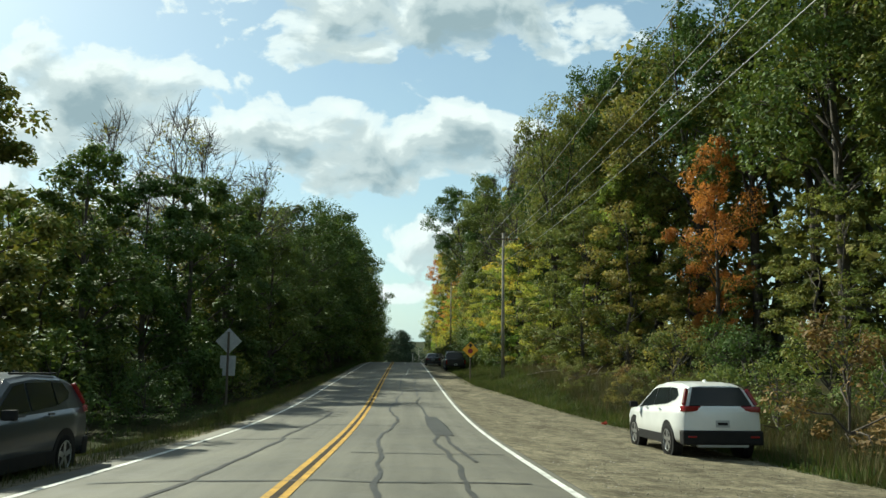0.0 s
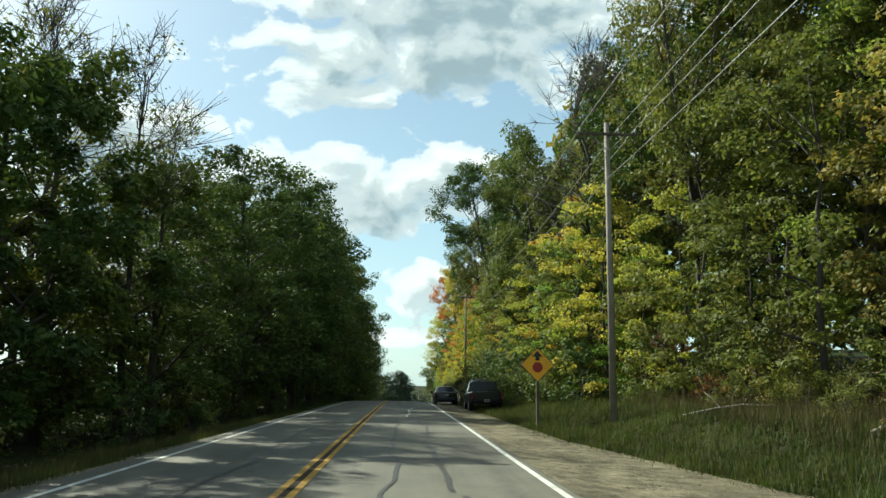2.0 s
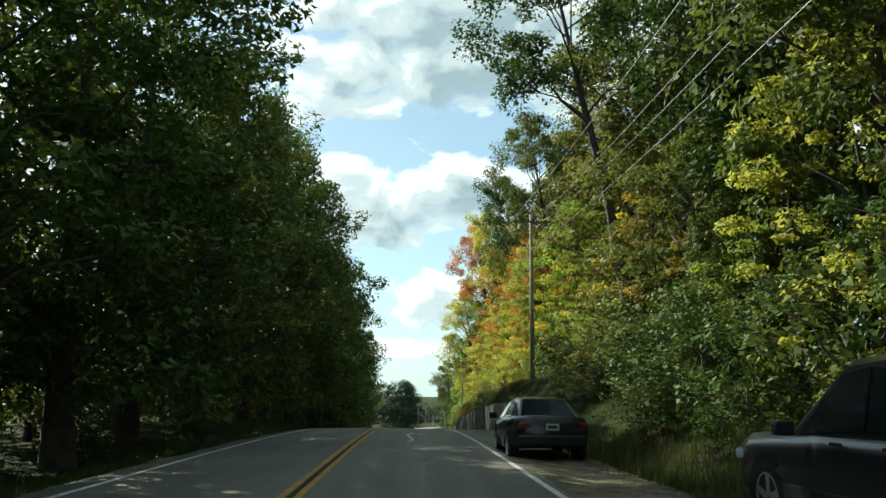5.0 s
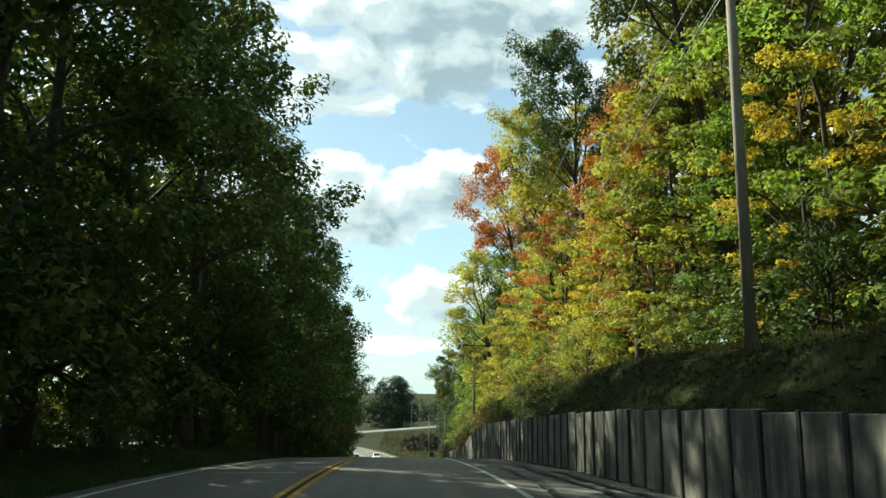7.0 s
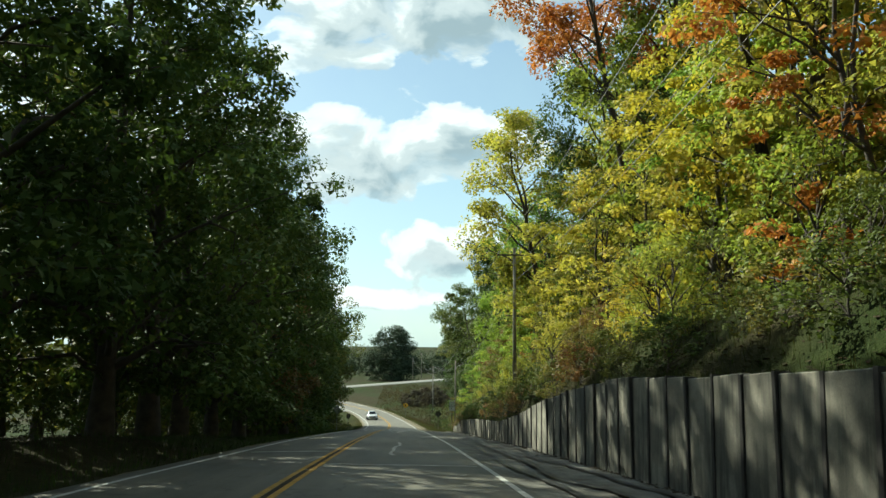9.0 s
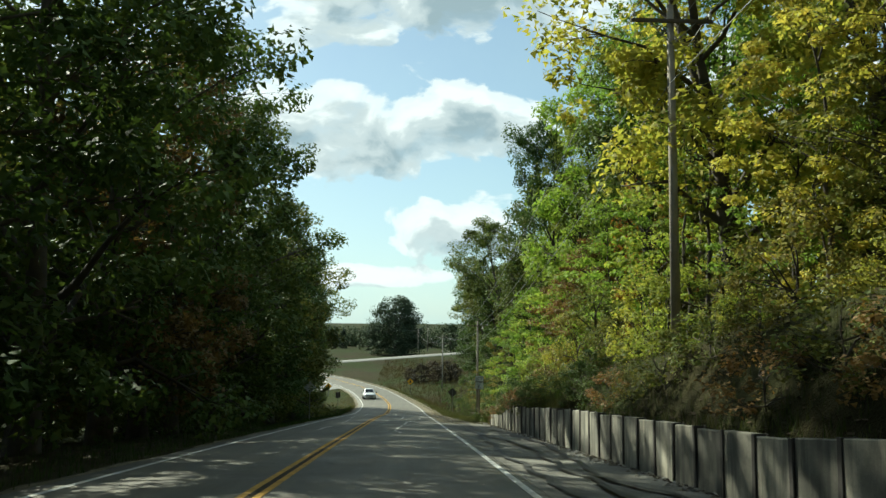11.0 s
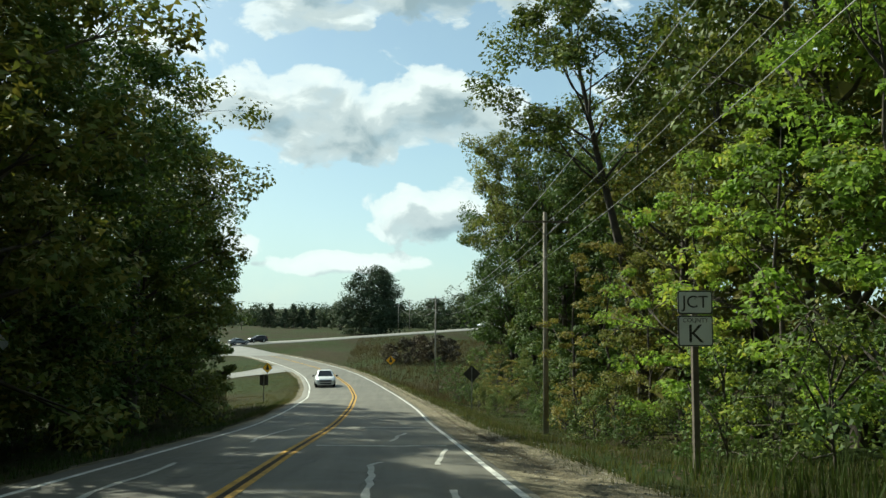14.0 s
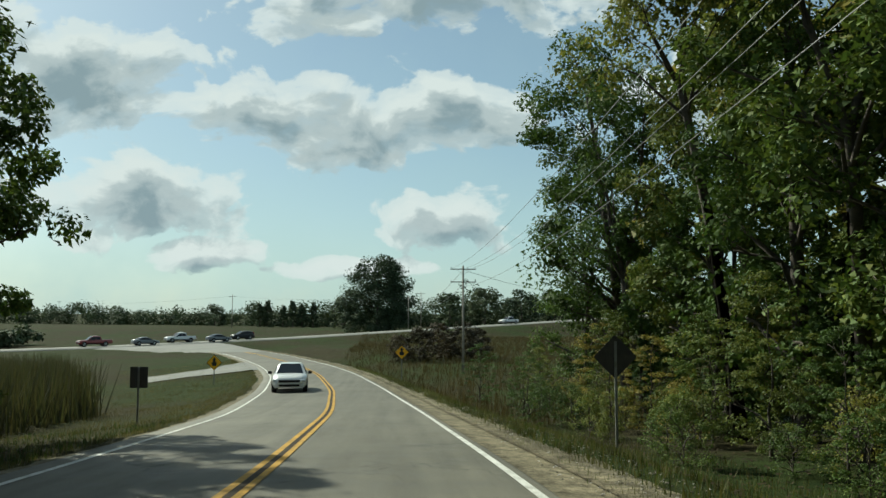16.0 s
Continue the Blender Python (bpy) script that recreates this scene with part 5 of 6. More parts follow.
    if sp["rack"]:
        for side in (1, -1) if colour == BLUE_PAINT else ():
            part("roof_rail", rod((side * 0.60, -1.5, 1.70), (side * 0.60, 0.1, 1.68), 0.018), TRIM, ob, "black roof rail")
        part("aerial_fin", box((0.04, 0.16, 0.07), (0, -1.35, 1.71), 0.015), colour, ob)
    if kind == "pickup":
        part("load_bed", box((1.60, 1.95, 0.04), (0, -1.86, 1.185), 0.01), TRIM, ob, "black load bed cover")
        part("tailgate", box((1.50, 0.05, 0.50), (0, y0 - 0.015, 0.88), 0.02), colour, ob)
    r = sp["r"]
    for side in (1, -1):
        for ay in sp["axles"]:
            hw = float(np.interp(ay, belt_y, [b[3] for b in sp["body"]]))
            part("wheel_arch", rod((side * (hw - 0.22), ay, r + 0.02), (side * (hw + 0.006), ay, r + 0.02), r + 0.075, None, 24), TRIM, ob, "black wheel arch")
            x = side * (hw - 0.10)
            w = part("wheel", rod((x - 0.05, ay, r), (x + 0.05, ay, r), r * 0.3, None, 12), TRIM, ob)
            bm = bmesh.new()
            prof = [(0.115, r * 0.66), (0.118, r * 0.90), (0.095, r), (-0.095, r), (-0.118, r * 0.90), (-0.115, r * 0.66)]
            ring_ = [[bm.verts.new((x + o, ay + q * math.cos(a), r + q * math.sin(a))) for o, q in prof] for a in np.linspace(0, 2 * math.pi, 24, endpoint=False)]
            for i in range(24):
                for j in range(len(prof) - 1):
                    bm.faces.new((ring_[i][j], ring_[i][j + 1], ring_[(i + 1) % 24][j + 1], ring_[(i + 1) % 24][j]))
            part("tyre", bm, RUBBER, w, "black rubber tyre", True)
            bm = rod((x - side * 0.10, ay, r), (x + side * 0.055, ay, r), r * 0.20, None, 12)
            for q in range(5):
                a = q * 2 * math.pi / 5
                box((0.035, 0.085, r * 0.60), (x + side * 0.09, ay - math.sin(a) * r * 0.36, r + math.cos(a) * r * 0.36), 0.0, bm, Matrix.Rotation(a, 4, "X"))
            lip = [[bm.verts.new((x + side * o, ay + q * r * math.cos(a), r + q * r * math.sin(a))) for o, q in ((0.118, 0.70), (0.122, 0.64), (0.06, 0.62))] for a in np.linspace(0, 2 * math.pi, 24, endpoint=False)]
            for i in range(24):
                for j in range(2):
                    bm.faces.new((lip[i][j], lip[i][j + 1], lip[(i + 1) % 24][j + 1], lip[(i + 1) % 24][j]))
            part("rim", bm, ALLOY, w, "alloy rim")
    return ob


WHITE_PAINT, DARK_PAINT = paint("white_car_paint", (0.66, 0.67, 0.66)), paint("black_car_paint", (0.007, 0.008, 0.010))
GREY_PAINT, RED_PAINT = paint("grey_car_paint", (0.16, 0.17, 0.18)), paint("red_car_paint", (0.20, 0.022, 0.02))
BLUE_PAINT = paint("slate_car_paint", (0.022, 0.030, 0.040))


def footing(x, y):
    """Height of the gravel or the ground under a wheel."""
    off = x - on_road(y, 0)[0]
    sh = float(shoulder_right(y))
    if 0.45 < off < sh + 0.2:
        lanes = [(0.4, -0.025), (1.2, -0.03 - cross_fall(y, 1.2)), (0.6 * sh, -cross_fall(y, 0.6 * sh) - 0.005), (0.9 * sh, -cross_fall(y, 0.9 * sh) + 0.02), (sh + 0.35, -cross_fall(y, sh) - 0.03)]
        return max(gz(x, y), float(road_z(y)) + float(np.interp(off, [p[0] for p in lanes], [p[1] for p in lanes])))
    return gz(x, y)


def on_shoulder(x, y, turn, up=0.0):
    a, b = footing(x, y - 1.3), footing(x, y + 1.3)
    s = math.degrees(math.atan2(b - a, 2.6))
    return pose(x, y, (a + b) / 2 + up, s if abs(turn) < 90 else -s, 0, turn)


make_car("suv", WHITE_PAINT, on_shoulder(7.05, 19.5, 0), "white compact SUV parked on the gravel shoulder")
make_car("suv", BLUE_PAINT, on_shoulder(-6.5, 12.1, 180, 0.04), "dark slate SUV parked beside the oncoming lane")
make_car("pickup", DARK_PAINT, on_shoulder(5.0, 79.2, 0), "black pickup truck parked on the shoulder in shade", category="pickup truck")
make_car("sedan", DARK_PAINT, on_shoulder(3.35, 92.8, 0), "dark sedan parked on the shoulder in shade")
cx, cy = on_road(272, -5.0)
make_car("sedan", WHITE_PAINT, pose(cx, cy, float(road_z(272)) + 0.03, 2.2, 0, 180 + 6), "white sedan in the oncoming lane of the curve", group="cars on the road")


def on_highway(x, side, kind, colour, label, category="car"):
    y, z = float(np.interp(x, [p[0] for p in HW], [p[1] for p in HW])), float(np.interp(x, [p[0] for p in HW], [p[2] for p in HW]))
    make_car(kind, colour, pose(x - 0.55 * side, y + 0.83 * side, z + 0.09, 0, 0, -55 if side < 0 else 125), label, group="cars on the road", category=category)


on_highway(32.5, 2.2, "pickup", WHITE_PAINT, "white pickup truck driving on the highway", "pickup truck")
on_highway(-29, 2.2, "suv", DARK_PAINT, "dark SUV driving on the highway")
on_highway(-34.5, -2.2, "sedan", GREY_PAINT, "grey sedan waiting at the junction")
on_highway(-39.5, 2.2, "pickup", WHITE_PAINT, "white pickup truck turning at the junction", "pickup truck")
on_highway(-46, -2.2, "sedan", GREY_PAINT, "grey sedan driving on the highway")
on_highway(-52.5, 2.2, "pickup", RED_PAINT, "dark red pickup truck driving on the highway", "pickup truck")


# ---------------------------------------------------------------- retaining wall
def wall_top(s):
    return float(np.interp(s, WALL_S, WALL_H)) + 0.08


def build_wall():
    wall = thing("wall_retaining", pose(WALL_X, WALL_Y0, float(road_z(WALL_Y0))), "low retaining wall of stained concrete panels between dark steel posts", "retaining wall", kind="structure")
    inv = wall.matrix_basis.inverted()
    stations = [96.46 + 1.0035 * i for i in range(95)] + [191.6, 193.4, 195.2, 196.8]
    for i, (s0, s1) in enumerate(zip(stations, stations[1:])):
        s = (s0 + s1) / 2
        z, h = float(road_z(s)) - 0.10, wall_top(s) + 0.012 * math.sin(i * 2.3) + 0.01 * math.sin(i * 5.1)
        tilt = 0.004 * math.sin(i * 1.7)
        slope = math.atan2(float(road_z(s + 0.5) - road_z(s - 0.5)), 1.0) + (wall_top(s1) - wall_top(s0)) / (s1 - s0) * 0.5
        m = Matrix.Rotation(tilt, 4, "Y")
        bm = bmesh.new()
        half = (s1 - s0) / 2 - 0.02
        dz = math.tan(slope) * half
        e = random.uniform(0.0, 0.02)
        pts = [(-0.07, -half, -dz - 0.2), (0.07, -half, -dz - 0.2), (0.07, half, dz - 0.2), (-0.07, half, dz - 0.2),
               (-0.07, -half, h - dz), (0.07, -half, h - dz), (0.07, half, h + dz - e), (-0.07, half, h + dz - e)]
        v = [bm.verts.new(p) for p in pts]
        for f in ((0, 3, 2, 1), (4, 5, 6, 7), (0, 1, 5, 4), (1, 2, 6, 5), (2, 3, 7, 6), (3, 0, 4, 7)):
            bm.faces.new([v[q] for q in f])
        bmesh.ops.bevel(bm, geom=list(bm.edges), offset=0.015, segments=1, affect="EDGES")
        p = part("panel", bm, CONCRETE, wall)
        p.matrix_basis = inv @ (pose(WALL_X, s, z) @ m)
    for i, s in enumerate(stations):
        z, h = float(road_z(s)) - 0.2, wall_top(s) + 0.11 + 0.012 * math.sin(i * 3.1)
        bm = box((0.022, 0.085, h), (-0.090, 0, h / 2), 0.005)
        box((0.15, 0.014, h), (-0.01, 0, h / 2), 0.0, bm)
        box((0.02, 0.095, h), (0.085, 0, h / 2), 0.0, bm)
        p = part("post", bm, POST_STEEL, wall)
        p.matrix_basis = inv @ pose(WALL_X, s, z, 0.6 * math.sin(i * 1.3), 0.8 * math.sin(i * 2.1), 0)


build_wall()


# ---------------------------------------------------------------- poles and cables
def utility_pole(x, y, top, arms=(0.35,), base=None, lean=0.0, label="weathered wooden utility pole with a crossarm", turn=0.0, half=1.1, insulators=True):
    z = gz(x, y) if base is None else base
    h = top - z
    ob = thing("utility_pole", pose(x, y, z - 0.3, 0, lean, turn), label, "utility pole", "utility poles")
    part("pole", rod((0, 0, 0), (0, 0, h + 0.3), 0.125, 0.085, 14), POLE_WOOD, ob, smooth=True)
    for a in arms:
        zz = h + 0.3 - a
        arm = part("crossarm", box((half * 2, 0.08, 0.09), (0, -0.13, zz), 0.012), SIGN_WOOD, ob, "dark weathered crossarm")
        for sx in (-1, 1):
            part("brace", rod((sx * 0.6, -0.15, zz - 0.03), (0, -0.13, zz - 0.62), 0.015, None, 6), GALV, ob, "thin steel brace")
        if insulators:
            for sx in (-half + 0.08, 0.35 * half, half - 0.08):
                bm = rod((sx, -0.13, zz + 0.05), (sx, -0.13, zz + 0.13), 0.02, None, 8)
                rod((sx, -0.13, zz + 0.12), (sx, -0.13, zz + 0.22), 0.05, 0.03, 10, bm)
                part("insulator", bm, ALU, arm, "grey porcelain insulator")
    return ob


POLES = [(6.6, -14, 10.4), (6.9, 54.9, 8.9), (6.72, 114.7, 9.7), (7.0, 174.6, 4.3), (7.45, 232.9, -3.6), (7.3, 305, -6.2)]
for i, (x, y, top) in enumerate(POLES):
    utility_pole(x, y, top, (0.35, 1.6) if i == 5 else (0.45,), half=1.25 if i == 5 else 1.05, base=-17.2 if i == 5 else None)
for x, y, top, base in ((4.6, 440, -6.4, -14.5), (8.2, 446, -5.0, -14.5), (-48, 469, -5.4, -15.0), (-178, 660, -4.5, -15.0)):
    utility_pole(x, y, top, (0.4,), base=base, label="distant wooden utility pole beyond the highway")


def cable(a, b, sag, r=0.0105):
    a, b = Vector(a), Vector(b)
    pts = [a.lerp(b, t) - Vector((0, 0, 4 * sag * t * (1 - t))) for t in np.linspace(0, 1, 17)]
    v, f = tube(pts, [r] * 17, 4)
    tagged(mesh_object("cable", v, f, CABLE), "thin overhead cable slung between poles", "cable", "overhead cables")


for (x0, y0, z0), (x1, y1, z1) in zip(POLES, POLES[1:]):
    for o, d in ((-0.97, -0.22), (0.37, -0.22), (0.97, -0.22), (-0.12, -2.1)):
        cable((x0 + o, y0 - 0.13, z0 + d), (x1 + o, y1 - 0.13, z1 + d), 0.9 if y1 < 300 else 1.1)
cable((7.3, 305, -6.6), (4.6, 440, -6.8), 2.5, 0.02)
cable((7.3, 305, -8.0), (8.2, 446, -5.4), 2.5, 0.02)
cable((4.6, 440, -6.8), (-48, 469, -5.8), 0.8, 0.02)
cable((-48, 469, -5.8), (-178, 660, -4.9), 1.5, 0.025)
cable((7.3, 305, -6.6), (44, 350, -6.0), 2.2, 0.02)


# ---------------------------------------------------------------- road signs
def rounded(w, h, r, depth, bm=None, at=(0, 0, 0), turn=None):
    """A plate in the xz plane with rounded corners, facing -y."""
    bm = bm or bmesh.new()
    ring = []
    for cx_, cz_, a0 in ((w / 2 - r, h / 2 - r, 0), (-w / 2 + r, h / 2 - r, 90), (-w / 2 + r, -h / 2 + r, 180), (w / 2 - r, -h / 2 + r, 270)):
        for q in range(5):
            a = radians(a0 + q * 22.5)
            ring.append(Vector((cx_ + r * math.cos(a), 0, cz_ + r * math.sin(a))))
    m = Matrix.Translation(at) @ (turn or Matrix())
    fr, bk = [bm.verts.new(m @ (p + Vector((0, -depth / 2, 0)))) for p in ring], [bm.verts.new(m @ (p + Vector((0, depth / 2, 0)))) for p in ring]
    bm.faces.new(fr[::-1])
    bm.faces.new(bk)
    for i in range(len(ring)):
        bm.faces.new((fr[i], fr[(i + 1) % len(ring)], bk[(i + 1) % len(ring)], bk[i]))
    bmesh.ops.recalc_face_normals(bm, faces=bm.faces)
    return bm


def polygon(points, y, depth, bm=None):
    """A flat figure in the xz plane, its front at y."""
    bm = bm or bmesh.new()
    fr, bk = [bm.verts.new((x, y, z)) for x, z in points], [bm.verts.new((x, y + depth, z)) for x, z in points]
    bm.faces.new(fr)
    bm.faces.new(bk[::-1])
    for i in range(len(points)):
        bm.faces.new((fr[i], fr[(i + 1) % len(points)], bk[(i + 1) % len(points)], bk[i]))
    bmesh.ops.recalc_face_normals(bm, faces=bm.faces)
    return bm


def sign_post(ob, top, wood=False):
    if wood:
        part("post", box((0.10, 0.10, top + 0.3), (0, 0.062, top / 2 - 0.15), 0.008), SIGN_WOOD, ob, "square wooden post")
    else:
        bm = box((0.060, 0.006, top + 0.3), (0, 0.030, top / 2 - 0.15))
        for sx in (-0.028, 0.028):
            box((0.005, 0.030, top + 0.3), (sx, 0.045, top / 2 - 0.15), 0.0, bm)
        part("post", bm, GALV, ob, "galvanised steel channel post")
    for z in (top - 0.15, top - 0.55):
        part("bolt", rod((0, -0.006, z), (0, 0.02, z), 0.012, None, 8), GALV, ob)


DIAMOND = Matrix.Rotation(radians(45), 4, "Y")


def diamond_sign(x, y, centre, side, turn, label, figure="", wood=False, lean=0.0):
    z = gz(x, y)
    h = centre - z
    ob = thing("road_sign", pose(x, y, z, 0, lean, turn), label, "road sign", "road signs")
    sign_post(ob, h + side * 0.5, wood)
    pl = part("sign_plate", rounded(side, side, 0.05, 0.004, at=(0, 0.004, h), turn=DIAMOND), ALU, ob, "dull aluminium sign plate")
    part("sign_border", rounded(side - 0.01, side - 0.01, 0.045, 0.002, at=(0, -0.001, h), turn=DIAMOND), SIGN_BLACK, pl, "black border")
    part("sign_face", rounded(side - 0.06, side - 0.06, 0.035, 0.002, at=(0, -0.004, h), turn=DIAMOND), SIGN_YELLOW, pl, "yellow reflective face")
    if figure == "stop":
        r = side * 0.22
        part("octagon", polygon([(r * math.cos(radians(22.5 + 45 * i)), h - 0.10 * side + r * math.sin(radians(22.5 + 45 * i))) for i in range(8)], -0.008, 0.003), SIGN_RED, pl, "red octagon")
        a = side
        part("arrow", polygon([(-0.085 * a, h + 0.17 * a), (0.085 * a, h + 0.17 * a), (0.085 * a, h + 0.33 * a), (0.23 * a, h + 0.33 * a), (0, h + 0.56 * a), (-0.23 * a, h + 0.33 * a), (-0.085 * a, h + 0.33 * a)], -0.008, 0.003), SIGN_BLACK, pl, "black arrow pointing up")
    elif figure == "blob":
        a = side
        part("arrow", polygon([(-0.17 * a, h - 0.30 * a), (0.17 * a, h - 0.30 * a), (0.26 * a, h - 0.02 * a), (0.10 * a, h + 0.06 * a), (0.10 * a, h + 0.22 * a), (0.2 * a, h + 0.24 * a), (0, h + 0.48 * a), (-0.2 * a, h + 0.24 * a), (-0.10 * a, h + 0.22 * a), (-0.10 * a, h + 0.06 * a), (-0.26 * a, h - 0.02 * a)], -0.008, 0.003), SIGN_BLACK, pl, "dark warning figure")
    return ob, h


diamond_sign(4.83, 57.4, 0.58, 0.89, 0, "yellow diamond warning sign with red octagon and black arrow", "stop", True)
sg, hh = diamond_sign(-8.7, 39.4, 1.10, 0.914, 180, "grey back of a diamond warning sign beside the oncoming lane", "", True)
part("lower_plate", rounded(0.76, 0.62, 0.03, 0.004, at=(0, 0.004, hh - 1.02)), ALU, sg, "dull aluminium plate")
part("lower_plate", rounded(0.62, 0.42, 0.03, 0.004, at=(-0.06, 0.010, hh - 1.48)), ALU, sg, "dull aluminium plate")
diamond_sign(-12.3, 286.6, -14.4, 0.80, 0, "yellow diamond warning sign with dark figure before the junction", "blob")
diamond_sign(1.2, 291, -13.9, 0.80, 0, "yellow diamond warning sign with dark figure in the rough grass", "blob")

shade_toned_sign, _ = diamond_sign(5.9, 248, -11.9, 0.762, 180, "back of a diamond warning sign below the trees, coloured dark for shade")
# the dark steel colour puts the shade on this plate's back
for o in shade_toned_sign.children:
    if o.name.startswith("sign_plate"):
        o.data.materials[0] = POST_STEEL


def text(body, size, at, mat, parent, name="letters"):
    cu = bpy.data.curves.new(name, "FONT")
    cu.body, cu.size, cu.align_x, cu.align_y, cu.extrude = body, size, "CENTER", "CENTER", 0.0015
    tmp = bpy.data.objects.new(name, cu)
    scene.collection.objects.link(tmp)
    me = bpy.data.meshes.new_from_object(tmp.evaluated_get(bpy.context.evaluated_depsgraph_get()))
    bpy.data.objects.remove(tmp)
    me.materials.clear()
    me.materials.append(mat)
    ob = new(name, me)
    ob.parent = parent
    ob.matrix_basis = Matrix.Translation(at) @ Matrix.Rotation(radians(90), 4, "X")
    return ob


def junction_sign(x, y):
    z = gz(x, y)
    ob = thing("road_sign", pose(x, y, z), "white route sign reading JCT COUNTY K on a wooden post", "road sign", "road signs")
    top = -7.52 - z
    sign_post(ob, top, True)
    for h, tall in ((-7.73 - z, 0.40), (-8.21 - z, 0.52)):
        pl = part("sign_plate", rounded(0.61, tall, 0.04, 0.004, at=(0, 0.004, h)), ALU, ob)
        part("sign_border", rounded(0.60, tall - 0.01, 0.04, 0.002, at=(0, -0.001, h)), SIGN_BLACK, pl, "black border")
        face = part("sign_face", rounded(0.56, tall - 0.05, 0.03, 0.002, at=(0, -0.004, h)), SIGN_WHITE, pl, "white face")
        if tall < 0.5:
            text("JCT", 0.29, (0, -0.008, h), SIGN_BLACK, pl)
        else:
            text("COUNTY", 0.105, (0, -0.008, h + 0.175), SIGN_BLACK, pl)
            text("K", 0.44, (0, -0.008, h - 0.06), SIGN_BLACK, pl)


junction_sign(5.7, 212.1)


def back_board(x, y, centre, w, h, label, turn=180):
    z = gz(x, y)
    ob = thing("road_sign", pose(x, y, z, 0, 0, turn), label, "road sign", "road signs")
    sign_post(ob, centre - z + h / 2)
    part("sign_plate", rounded(w, h, 0.03, 0.004, at=(0, 0.004, centre - z)), POST_STEEL, ob, "dark back of the plate")


diamond_sign(-6.5, 213.5, -8.5, 0.62, 180, "grey back of a diamond warning sign beside the dark wood")
back_board(-8.15, 256.7, -13.05, 0.60, 0.72, "dark back of a rectangular road sign in the grass")


# ---------------------------------------------------------------- cracks in the road
def crack(s0, s1, off, drift, width, mat, label, seed, wild=0.25):
    g = random.Random(seed)
    pts, s, o, swing = [], s0, off, 0.0
    while s < s1:
        pts.append((s, o, width * g.uniform(0.75, 1.2)))
        s += g.uniform(0.25, 0.55)
        swing = 0.6 * swing + g.gauss(0, wild * 0.11)
        o += drift * 0.3 + swing
        o += (off + drift * (s - s0) - o) * 0.14
    verts, faces = [], []
    for i, (s, o, w) in enumerate(pts):
        for e in (-0.5, 0.5):
            x, y = on_road(s, o + e * w)
            crown = float(np.interp(o, [-6.8, -5.1, -3.7, -1.9, 0], [0, 0.028, 0.045, 0.028, 0]))
            verts.append((x, y, float(road_z(s)) + crown + 0.010))
        if i:
            faces.append((2 * i - 2, 2 * i - 1, 2 * i + 1, 2 * i))
    tagged(mesh_object("crack_seal", verts, faces, mat), label, "crack seal", kind="structure")


def cross_crack(s, o0, o1, width, mat, label, seed):
    g = random.Random(seed)
    verts, faces, o, i, w = [], [], o0, 0, 0.0
    while o < o1:
        w = 0.7 * w + g.gauss(0, 0.05)
        for e in (-0.5, 0.5):
            x, y = on_road(s + w + e * width * g.uniform(0.6, 1.4), o)
            crown = float(np.interp(o, [-6.8, -5.1, -3.7, -1.9, 0], [0, 0.028, 0.045, 0.028, 0]))
            verts.append((x, y, float(road_z(s + w)) + crown + 0.010))
        if i:
            faces.append((2 * i - 2, 2 * i - 1, 2 * i + 1, 2 * i))
        o += 0.25
        i += 1
    tagged(mesh_object("crack_seal", verts, faces, mat), label, "crack seal", kind="structure")


DARK_SEAL = "wandering dark tar seal over a road crack"
for n_, (s0, s1, off, drift) in enumerate([(4, 40, -1.35, 0.0), (4, 26, -2.55, 0.0), (26, 62, -2.4, 0.0), (40, 75, -1.5, 0.0), (8, 30, -5.2, 0.01), (34, 60, -5.0, 0.0), (14, 22, -0.9, -0.03), (70, 98, -1.9, 0)]):
    crack(s0, s1, off, drift, 0.085, TAR, DARK_SEAL, n_)
for n_, s in enumerate([11, 15.5, 19, 24, 31, 33, 38.5, 44, 47, 53, 58, 64, 71, 79]):
    full = n_ % 3 == 0
    cross_crack(s, -6.4 if full else (-3.2 if n_ % 2 else -6.3), -0.2 if full or n_ % 2 else -4.2, 0.07, TAR, DARK_SEAL, 40 + n_)
x0_, s_ = -1.48, 20.5
verts_ = []
for ds, do in ((0, 0.10), (0, 0.60), (3.2, 0.62), (7.4, 0.46), (7.6, 0.02), (3.5, 0.0)):
    px_, py_ = on_road(s_ + ds, x0_ + do)
    verts_.append((px_, py_, float(road_z(s_ + ds)) + float(np.interp(x0_ + do, [-3.7, -1.9, 0], [0.045, 0.028, 0])) + 0.012))
tagged(mesh_object("road_patch", verts_, [tuple(range(6))], TAR), "dark tarred repair patch on the lane", "road patch", kind="structure")
PALE = "pale filled crack wandering along the lane"
for n_, (s0, s1, off, drift) in enumerate([(64, 78, -2.0, 0.02), (96, 104, -2.2, 0), (184, 193, -1.95, 0.0), (194, 201.5, -1.75, 0.04), (206, 213.5, -2.0, 0.0), (219, 223, -1.6, 0.05), (205, 210, -0.9, 0.04), (213, 217, -0.8, 0.0), (187, 191, -5.2, 0.08), (197, 203, -5.0, -0.03), (208, 214, -5.3, 0.0), (219, 226, -5.0, 0.03), (150, 160, -2.0, 0)]):
    crack(s0, s1, off, drift, 0.10, PALE_SEAL, PALE, 70 + n_, 0.34)
